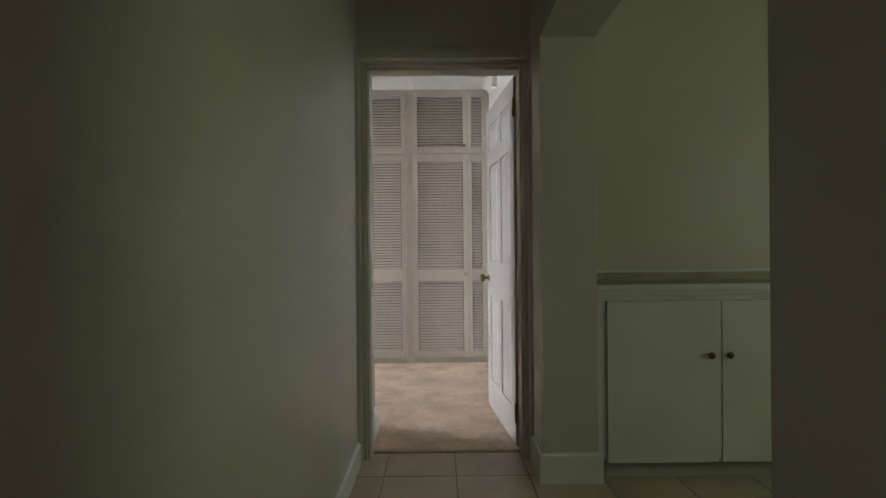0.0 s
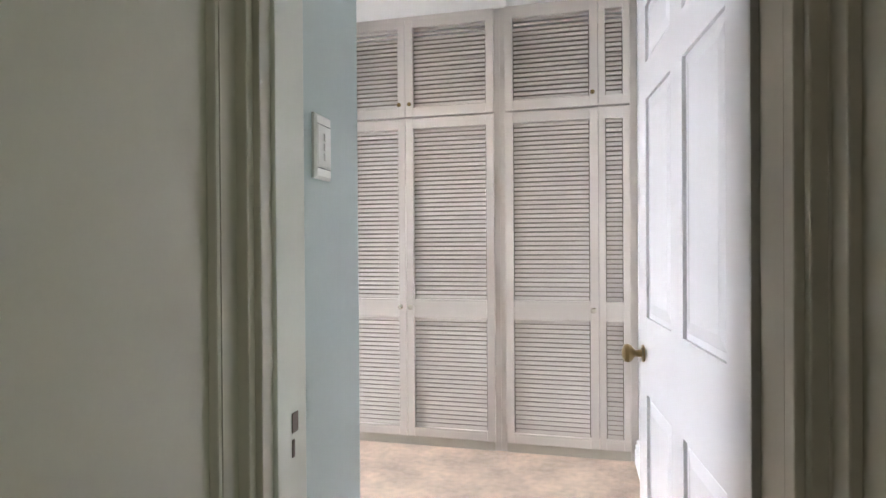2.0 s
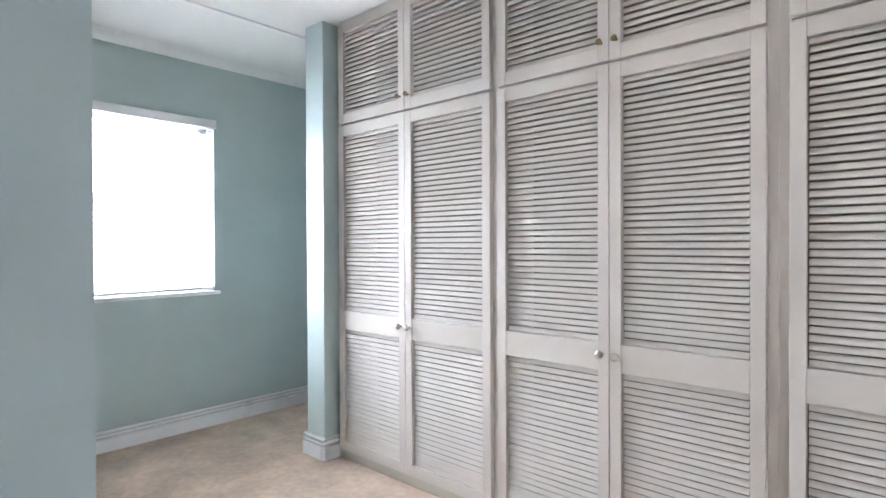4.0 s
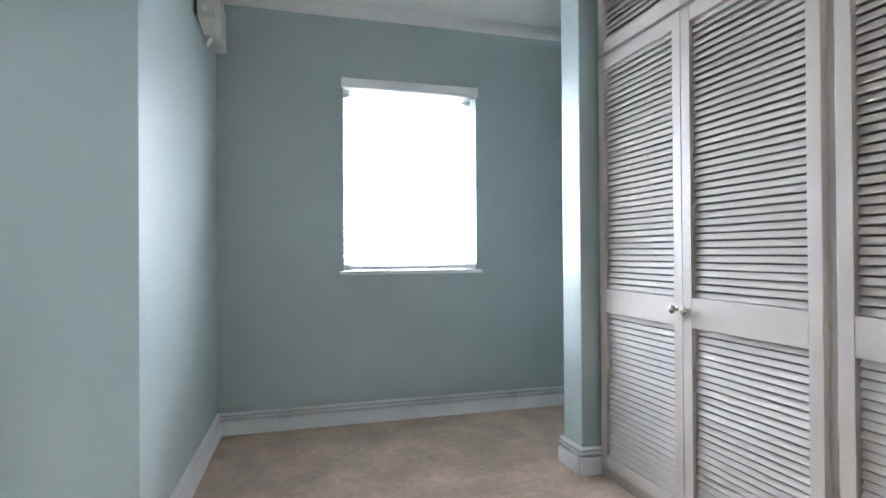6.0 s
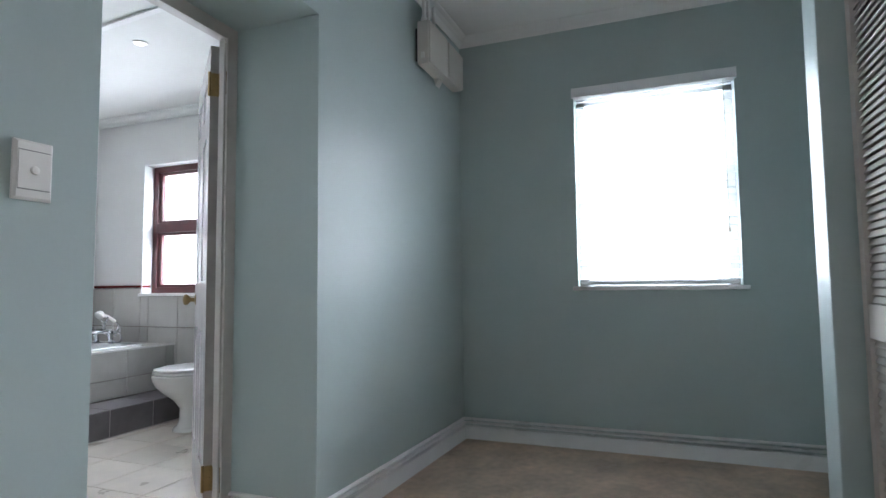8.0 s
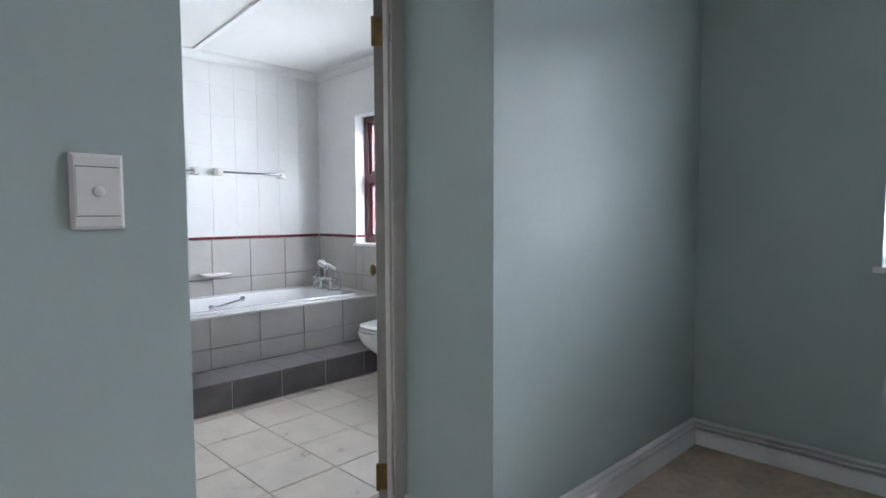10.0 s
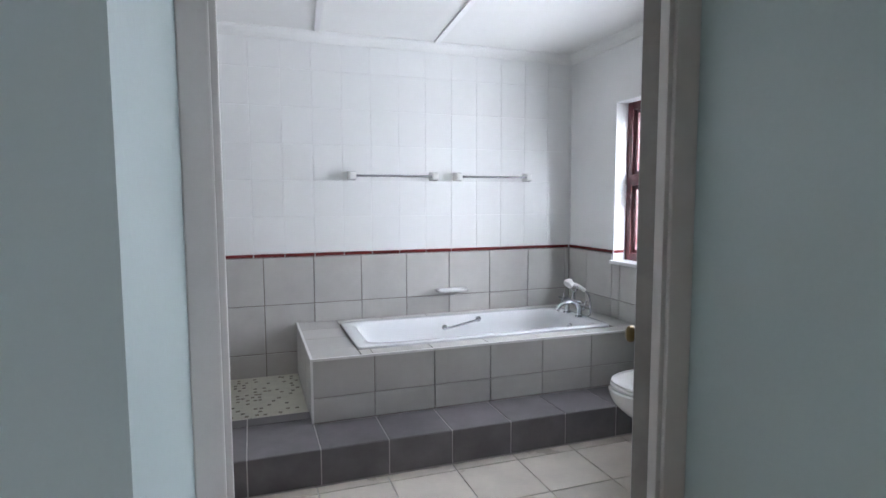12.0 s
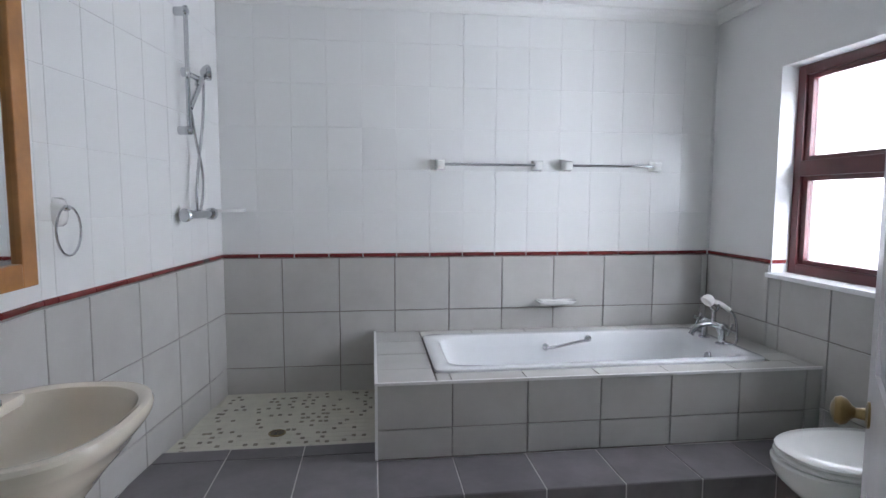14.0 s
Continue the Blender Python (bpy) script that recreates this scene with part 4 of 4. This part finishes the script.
for y, s in ((0.385, 1), (0.16, -1)):
    bm = bmesh.new()
    turned(bm, (EX - 0.052, y, 1.238), (0, s, 0), [(0, 0.017), (0.008, 0.017), (0.014, 0.030), (0.040, 0.033), (0.050, 0.026), (0.052, 0)], 16)
    spart("mixer_handle", bm, M_chrome)

shelf = empty("corner_shelf", (BX1 + 0.002, BY0 + 0.012, 1.242), "small white ceramic shelf in the shower corner", "shelf")
bm = bmesh.new()
outline = [(0, 0)] + [(-0.135 * math.cos(a), 0.135 * math.sin(a)) for a in [i * math.pi / 18 for i in range(10)]]
prism(bm, outline, 0, 0.018)
part("shelf_plate", bm, M_ceramic, shelf)

# ---------- towel ring, mirror, basin ----------
ring = empty("towel_ring", (on_east(1.205), 1.205, 1.272), "chrome towel ring on a white ceramic mount", "towel ring", rz=SLANT)
bm = bmesh.new()
loft(bm, [[Vector((-x, u * e, v * e)) for u, v in ((-0.022, -0.050), (0.022, -0.050), (0.034, -0.025), (0.036, 0.022), (0.024, 0.048), (-0.024, 0.048), (-0.036, 0.022), (-0.034, -0.025))]
          for e, x in ((1, 0), (1, 0.008), (0.8, 0.028), (0.5, 0.036))])
part("mount", bm, M_ceramic, ring, "white ceramic mount", smooth=True)
bm = bmesh.new()
n = 40
pts = [(-0.045 - 0.012 * math.sin(a), 0.078 * math.sin(a), -0.062 + 0.080 * math.cos(a)) for a in [2 * math.pi * (k + 0.5) / n for k in range(n)]]
tube(bm, pts, 0.0042, 10)
part("hoop", bm, M_chrome, ring, "chrome hoop", smooth=True)
bm = bmesh.new()
turned(bm, (-0.030, 0, 0.012), (-1, 0, 0), [(0, 0.010), (0.016, 0.010), (0.022, 0.006), (0.023, 0)], 14)
part("pin", bm, M_chrome, ring, smooth=True)

mir = empty("mirror", (on_east(1.76), 1.76, 1.06), "wall mirror in an orange pine frame", "mirror")
off = Matrix.Translation((-EX, -1.76, -1.06))
my0, my1, mz0, mz1, mw = 1.352, 2.17, 1.055, 2.10, 0.072
part("glass", box((-0.010, my0 + mw - 1.77, mz0 + mw - 1.07), (-0.006, my1 - mw - 1.75, mz1 - mw - 1.05)), M_mirror, mir, "mirror glass")
for nm, a, b in (("frame_side", (my0, mz0), (my0 + mw, mz1)), ("frame_side", (my1 - mw, mz0), (my1, mz1)), ("frame_rail", (my0 + mw, mz0), (my1 - mw, mz0 + mw)), ("frame_rail", (my0 + mw, mz1 - mw), (my1 - mw, mz1))):
    bm = box((EX - 0.026, a[0], a[1]), (EX, b[0], b[1]), 0.004)
    bm.transform(off)
    part(nm, bm, M_timber, mir)

basin = empty("wash_basin", (on_east(1.79), 1.79, 0.80), "cream ceramic wash basin fixed to the tiled wall", "basin")
bm = bmesh.new()
cxb = -0.240
rings = []
for e, z, p, dx in ((0.130, -0.30, 2.2, 0.07), (0.11, -0.22, 2.2, 0.06), (0.065, -0.14, 2.3, 0.035), (0.032, -0.085, 2.4, 0.015), (0.022, -0.060, 2.5, 0.010), (0.012, -0.048, 2.5, 0.004), (0.003, -0.028, 2.6, 0),
                    (0.0, -0.010, 2.6, 0), (0.006, 0.000, 2.6, 0), (0.022, 0.003, 2.6, 0), (0.040, -0.004, 2.5, 0), (0.052, -0.03, 2.4, 0), (0.070, -0.07, 2.3, -0.005), (0.10, -0.11, 2.2, -0.01), (0.15, -0.135, 2.0, -0.01)):
    rings.append([Vector((min(v.x, -0.001), v.y, v.z)) for v in oval(cxb + dx, 0, z, 0.228 - e * 0.8, 0.285 - e, p, 56)])
loft(bm, rings)
part("bowl", bm, M_cream_ceramic, basin, smooth=True)
bm = box((-0.11, -0.20, -0.03), (-0.001, 0.20, 0.004), 0.012)
part("tap_ledge", bm, M_cream_ceramic, basin, smooth=True)
bm = bmesh.new()
turned(bm, (-0.065, -0.04, 0.003), (0, 0, 1), [(0, 0.022), (0.006, 0.022), (0.012, 0.014), (0.05, 0.013), (0.058, 0.022), (0.075, 0.022), (0.08, 0.0)], 16)
tube(bm, smooth_path([(-0.065, -0.04, 0.035), (-0.10, -0.04, 0.045), (-0.135, -0.04, 0.038), (-0.14, -0.04, 0.022)]), 0.009, 12)
part("tap", bm, M_chrome, basin, "chrome pillar tap", smooth=True)

# ---------- toilet ----------
WX, WY = -3.47, 1.44
wc = empty("toilet", (WX, WY, 0), "white ceramic toilet with its lid closed", "toilet")
bm = bmesh.new()
rings = []
for z, dx, rx, ry in ((0.0, 0.02, 0.205, 0.120), (0.02, 0.02, 0.200, 0.116), (0.035, 0.02, 0.178, 0.098), (0.07, 0.015, 0.165, 0.090), (0.15, 0.02, 0.160, 0.088), (0.21, 0.045, 0.185, 0.105),
                      (0.27, 0.08, 0.232, 0.145), (0.32, 0.10, 0.262, 0.172), (0.36, 0.105, 0.275, 0.184), (0.385, 0.105, 0.278, 0.187), (0.392, 0.105, 0.272, 0.181)):
    rings.append(oval(dx, 0, z, rx, ry, 2.3, 48))
loft(bm, rings)
part("bowl", bm, M_ceramic, wc, smooth=True)
for nm, z0, z1, g in (("seat", 0.393, 0.411, 0.0), ("lid", 0.413, 0.432, 0.004)):
    bm = bmesh.new()
    loft(bm, [oval(0.100, 0, z, 0.268 - g - e, 0.192 - g - e, 2.35, 48) for z, e in ((z0, 0.006), (z0 + 0.004, 0), (z1 - 0.006, 0), (z1 - 0.001, 0.006), (z1 + 0.003, 0.05))])
    part(nm, bm, M_ceramic, wc, "white closed %s" % nm, smooth=True)
bm = bmesh.new()
loft(bm, [oval(-0.245, 0, z, 0.085 + g * 0.5, 0.19 + g, 9, 48) for z, g in ((0.36, -0.02), (0.38, 0.0), (0.76, 0.018))])
part("cistern", bm, M_ceramic, wc, smooth=True)
bm = bmesh.new()
loft(bm, [oval(-0.243, 0, z, 0.098 + g * 0.5, 0.215 + g, 9, 48) for z, g in ((0.762, -0.004), (0.768, 0.0), (0.79, 0.0), (0.80, -0.008), (0.803, -0.03))])
part("cistern_lid", bm, M_ceramic, wc, smooth=True)
bm = bmesh.new()
tube(bm, [(-0.15, -0.12, 0.70), (-0.135, -0.12, 0.70), (-0.13, -0.07, 0.69)], [0.012, 0.010, 0.008], 10)
part("flush_lever", bm, M_chrome, wc, "chrome flush lever", smooth=True)
bm = box((-0.23, -0.09, 0.0), (-0.05, 0.09, 0.37), 0.02)
part("pan_back", bm, M_ceramic, wc, smooth=True)

# downlight
for x, y, z in ((-2.755, 1.60, 2.455), *DOWNLIGHTS):
    dl = empty("downlight", (x, y, z), "small round white recessed ceiling downlight", "downlight")
    bm = bmesh.new()
    turned(bm, (0, 0, 0.002), (0, 0, -1), [(0, 0.046), (0.004, 0.045), (0.007, 0.040), (0.007, 0.032), (0.002, 0.030)], 28)
    part("bezel", bm, M_trim, dl, smooth=True)
    bm = bmesh.new()
    turned(bm, (0, 0, -0.002), (0, 0, -1), [(0, 0.030), (0.003, 0.028), (0.005, 0.0)], 24)
    part("lamp", bm, M_lamp, dl, "lit lamp face")

# ---------- tile pieces ----------
tile_cache = {}


def tile_piece(w, h, t, mat, name, rounded=False):
    key = (round(w, 3), round(h, 3), t, mat.name)
    if key not in tile_cache:
        bm = bmesh.new()
        c = min(0.0018, t * 0.4)
        steps = ((0, 0), (0, t - c), (c, t)) if not rounded else ((0, 0), (0, t * 0.35), (h * 0.12, t * 0.8), (h * 0.3, t))
        loft(bm, [[Vector((sx * (w / 2 - (e if not rounded else 0.001 * (e > 0))), sy * (h / 2 - e), z)) for sx, sy in ((-1, -1), (1, -1), (1, 1), (-1, 1))] for e, z in steps])
        tile_cache[key] = mesh_of(name, bm, mat)
    return tile_cache[key]


def cuts(a, b, first, pitch):
    """Joint positions between a and b, with a joint at first."""
    out = [a]
    k = math.ceil((a - first) / pitch - 1e-6)
    while first + k * pitch < b - 0.004:
        if first + k * pitch > a + 0.004:
            out.append(first + k * pitch)
        k += 1
    return out + [b]


def tile_field(parent, origin, U, V, us, vs, mat, t=0.008, gap=0.006, name="tile", rounded=False, skip=None, jitter=0.0006):
    U, V = Vector(U), Vector(V)
    W = U.cross(V)
    R = Matrix((U, V, W)).transposed()
    inv = parent.matrix_world.inverted()
    for u0, u1 in zip(us, us[1:]):
        for v0, v1 in zip(vs, vs[1:]):
            if u1 - u0 < gap * 2 or v1 - v0 < gap * 2 or (skip and skip((u0 + u1) / 2, (v0 + v1) / 2)):
                continue
            ob = new(name, tile_piece(u1 - u0 - gap, v1 - v0 - gap, t, mat, name, rounded))
            ob.parent = parent
            lean = 0.0007 if mat is M_white_tile else 0.002
            tilt = Euler((random.uniform(-1, 1) * lean, random.uniform(-1, 1) * lean, 0)).to_matrix()
            at = Vector(origin) + U * (u0 + u1) / 2 + V * (v0 + v1) / 2 + W * random.uniform(-jitter, jitter)
            ob.matrix_parent_inverse = Matrix.Identity(4)
            ob.matrix_basis = inv @ (Matrix.Translation(at) @ (R @ tilt).to_4x4())


bpy.context.view_layer.update()
wall_bs, wall_bw, wall_cw = (bpy.data.objects[n] for n in ("wall_bath_south", "wall_bath_west", "wall_corridor_west"))
for nm, a, b, ob in (("tile_bed_1", (BX0 - 0.012, BY0, 0.0), (BX1 + 0.008, BY0 + 0.004, 2.40), None),):
    structure(nm, boxes((a, (b[0], b[1], 0.975)),), M_grout_d, "grey grout bed under the wall tiles", "grout")
    structure(nm + "_upper", boxes(((a[0], a[1], 0.976), b)), M_grout_l, "pale grout bed under the wall tiles", "grout")
structure("tile_bed_3", boxes(((-3.806, BY0 + 0.004, 0.0), (-3.801, VY0, 0.975)), ((-3.806, VY0, 0), (-3.801, VY1, VZ0 - 0.02)), ((-3.806, VY1, 0), (-3.801, BY1, 0.975))), M_grout_d, "grey grout bed under the wall tiles", "grout")

GP = 0.3272
GROWS = [0.0, 0.325, 0.652, 0.972]
RED = [0.974, 1.000]
WROWS = [1.002 + 0.2425 * k for k in range(6)] + [2.40]
# back wall, seen from the room: u runs west from the east corner
gx = cuts(0, 2.985, 0.0, GP)
tile_field(wall_bs, (BX1, BY0 + 0.004, 0), (-1, 0, 0), (0, 0, 1), gx, [0.15] + GROWS[1:], M_grey)
tile_field(wall_bs, (BX1, BY0 + 0.004, 0), (-1, 0, 0), (0, 0, 1), cuts(0, 2.985, 0.0, 0.1985), RED, M_red, 0.009, 0.0045, "trim_tile", True)
tile_field(wall_bs, (BX1, BY0 + 0.004, 0), (-1, 0, 0), (0, 0, 1), cuts(0, 2.985, 0.0, 0.1985), WROWS, M_white_tile, 0.0028, 0.0018, jitter=0.0002)
# east wall, in two straight lengths: u runs south
for nm, p, q in (("tile_bed_4", (-0.633, 1.30), (-0.805, -0.146)), ("tile_bed_5", (-0.633, BY1), (-0.633, 1.30))):
    u = Vector((q[0] - p[0], q[1] - p[1], 0))
    ln = u.length
    u.normalize()
    back = Vector((-u.y, u.x)) * 0.012
    for suffix, z0, z1, mat in (("", 0.0, 0.975, M_grout_d), ("_upper", 0.976, 2.40, M_grout_l)):
        structure(nm + suffix, prism(bmesh.new(), [p, q, (q[0] + back.x, q[1] + back.y), (p[0] + back.x, p[1] + back.y)], z0, z1), mat, "grout bed under the wall tiles", "grout")
    o = (p[0], p[1], 0)
    tile_field(wall_cw, o, u, (0, 0, 1), cuts(0, ln, ln - 0.25, GP), [0.0] + GROWS[1:], M_grey)
    tile_field(wall_cw, o, u, (0, 0, 1), cuts(0, ln, ln, 0.1985), RED, M_red, 0.009, 0.0045, "trim_tile", True)
    tile_field(wall_cw, o, u, (0, 0, 1), cuts(0, ln, ln, 0.1985), WROWS, M_white_tile, 0.0028, 0.0018, jitter=0.0002)
# west wall: grey dado and trim, cut round the window
tile_field(wall_bw, (-3.801, BY0 + 0.012, 0), (0, 1, 0), (0, 0, 1), cuts(0, VY0 - BY0 - 0.012, 0.25, GP), [0.15] + GROWS[1:], M_grey)
tile_field(wall_bw, (-3.801, VY0, 0), (0, 1, 0), (0, 0, 1), cuts(0, VY1 - VY0, 0.09, GP), [0.0, 0.325, 0.652, VZ0 - 0.021], M_grey)
tile_field(wall_bw, (-3.801, VY1, 0), (0, 1, 0), (0, 0, 1), cuts(0, BY1 - VY1, 0.11, GP), [0.0] + GROWS[1:], M_grey)
tile_field(wall_bw, (-3.801, BY0 + 0.012, 0), (0, 1, 0), (0, 0, 1), cuts(0, VY0 - BY0 - 0.012, 0.0, 0.1985), RED, M_red, 0.009, 0.0045, "trim_tile", True)
tile_field(wall_bw, (-3.801, VY1, 0), (0, 1, 0), (0, 0, 1), cuts(0, BY1 - VY1, 0.0, 0.1985), RED, M_red, 0.009, 0.0045, "trim_tile", True)
tile_field(wall_bw, (-3.89, VY0 + 0.004, 0), (1, 0, 0), (0, 0, 1), [0, 0.085], [0.976, 0.998], M_red, 0.006, 0.002, "trim_tile")
# step
sx = cuts(-3.795, -0.655, -1.675, 0.3305)
tile_field(step_ob, (0, SY - 0.009, 0), (-1, 0, 0), (0, 0, 1), [-x for x in reversed(sx)], [0.004, SZ], M_slate, 0.009, 0.005)
tile_field(step_ob, (0, 0, SZ - 0.009), (1, 0, 0), (0, 1, 0), [x for x in sx if x < DX - 0.02] + [-1.675], [DY + 0.002, SY], M_slate, 0.009, 0.005)
tile_field(step_ob, (0, 0, SZ - 0.009), (1, 0, 0), (0, 1, 0), cuts(-1.675, -0.655, -1.675, 0.3305), [0.622, 0.73, SY], M_slate, 0.009, 0.005)
# bath front, end and deck
fx = cuts(-3.795, DX, -2.003, 0.3415)
tile_field(bath, (0, DY - 0.009, 0), (-1, 0, 0), (0, 0, 1), [-x for x in reversed(fx)], [SZ + 0.002, 0.316, DZ - 0.006], M_grey, 0.009, 0.005)
tile_field(bath, (DX - 0.009, 0, 0), (0, 1, 0), (0, 0, 1), cuts(BY0 + 0.014, DY - 0.006, 0.47, GP), [SZ + 0.002, 0.316, DZ - 0.006], M_grey, 0.009, 0.005)
tile_field(bath, (0, 0, DZ - 0.009), (1, 0, 0), (0, 1, 0), cuts(-3.795, tx1 + 0.004, -2.003, 0.3415), [ty1 + 0.002, DY - 0.008], M_grey, 0.009, 0.005)
tile_field(bath, (0, 0, DZ - 0.009), (1, 0, 0), (0, 1, 0), [tx1 + 0.004, DX - 0.008], cuts(BY0 + 0.014, DY - 0.008, 0.10, 0.255), M_grey, 0.009, 0.005)
tile_field(bath, (0, 0, DZ - 0.009), (1, 0, 0), (0, 1, 0), [-3.795, tx0 - 0.002], cuts(BY0 + 0.014, ty1 + 0.002, 0.22, GP), M_grey, 0.009, 0.005)
tile_field(bath, (0, 0, DZ - 0.009), (1, 0, 0), (0, 1, 0), cuts(tx0 - 0.002, tx1 + 0.004, -2.25, GP), [BY0 + 0.014, ty0 - 0.002], M_grey, 0.009, 0.005)
# floors
tile_field(bath_floor, (0, 0, -0.008), (1, 0, 0), (0, 1, 0), cuts(-3.795, -0.640, -2.333, 0.341), cuts(SY, 2.765, 1.535, 0.338), M_floor_tile, 0.009, 0.006)
tile_field(bath_floor, (0, 0, -0.008), (1, 0, 0), (0, 1, 0), cuts(RX0 + 0.06, RX1 - 0.045, -2.333, 0.341), [2.765, 2.93], M_floor_tile, 0.009, 0.006)
tile_field(corridor_floor, (0, 0, -0.008), (1, 0, 0), (0, 1, 0), cuts(-0.469, 2.2, -0.31, 0.346), cuts(-1.6, 2.80, 2.50, 0.346), M_corr_tile, 0.009, 0.006)

# shower floor: small cream mosaic with taupe dots
mos = tagged(part("shower_floor", box((DX + 0.002, BY0 + 0.012, 0.15), (-0.70, 0.62, 0.168)), M_mosaic_grout), "cream mosaic shower floor with taupe dots", "floor", kind="structure")
cream_bm, dot_bm = bmesh.new(), bmesh.new()
P = 0.050
ix, iy = int((-0.70 - DX) / P), int((0.62 - BY0 - 0.012) / P)


def quad_chip(bm, cx, cy, r, z, rot):
    vs = [bm.verts.new((cx + r * math.cos(rot + k * math.pi / 2), cy + r * math.sin(rot + k * math.pi / 2), z)) for k in range(4)]
    lo = [bm.verts.new((v.co.x, v.co.y, z - 0.004)) for v in vs]
    bm.faces.new(vs)
    for k in range(4):
        bm.faces.new((vs[k], lo[k], lo[(k + 1) % 4], vs[(k + 1) % 4]))


for i in range(ix + 1):
    for j in range(iy + 1):
        x, y = DX + 0.002 + (i + 0.5) * P, BY0 + 0.014 + (j + 0.5) * P
        if x < -0.815 + 0.12 * (y + 0.14) and y < 0.62 - 0.02:
            quad_chip(cream_bm, x, y, 0.0342, 0.1715, math.pi / 4)
        if random.random() < 0.42 and x < -0.86 + 0.12 * (y + 0.14) and y < 0.60:
            quad_chip(dot_bm, x + P / 2 * random.choice((0, 1)) + random.uniform(-0.006, 0.006), y + P / 2 + random.uniform(-0.006, 0.006), 0.0145, 0.1732, math.pi / 4)
tagged(part("mosaic_chips", cream_bm, M_mosaic, mos), kind="stuff")
tagged(part("mosaic_dots", dot_bm, M_dot, mos, "taupe mosaic dots"), kind="stuff")
drain = empty("shower_drain", (-1.19, 0.45, 0.173), "round brass shower drain in the mosaic", "drain")
bm = bmesh.new()
turned(bm, (0, 0, 0), (0, 0, 1), [(0, 0.042), (0.003, 0.042), (0.004, 0.036), (0.002, 0.034)], 24)
part("ring", bm, M_brass, drain, smooth=True)
bm = bmesh.new()
for k in range(-2, 3):
    add_box(bm, (-0.03, k * 0.012 - 0.003, 0.0005), (0.03, k * 0.012 + 0.003, 0.003))
part("grate", bm, M_slotdark, drain, "dark slotted grate")
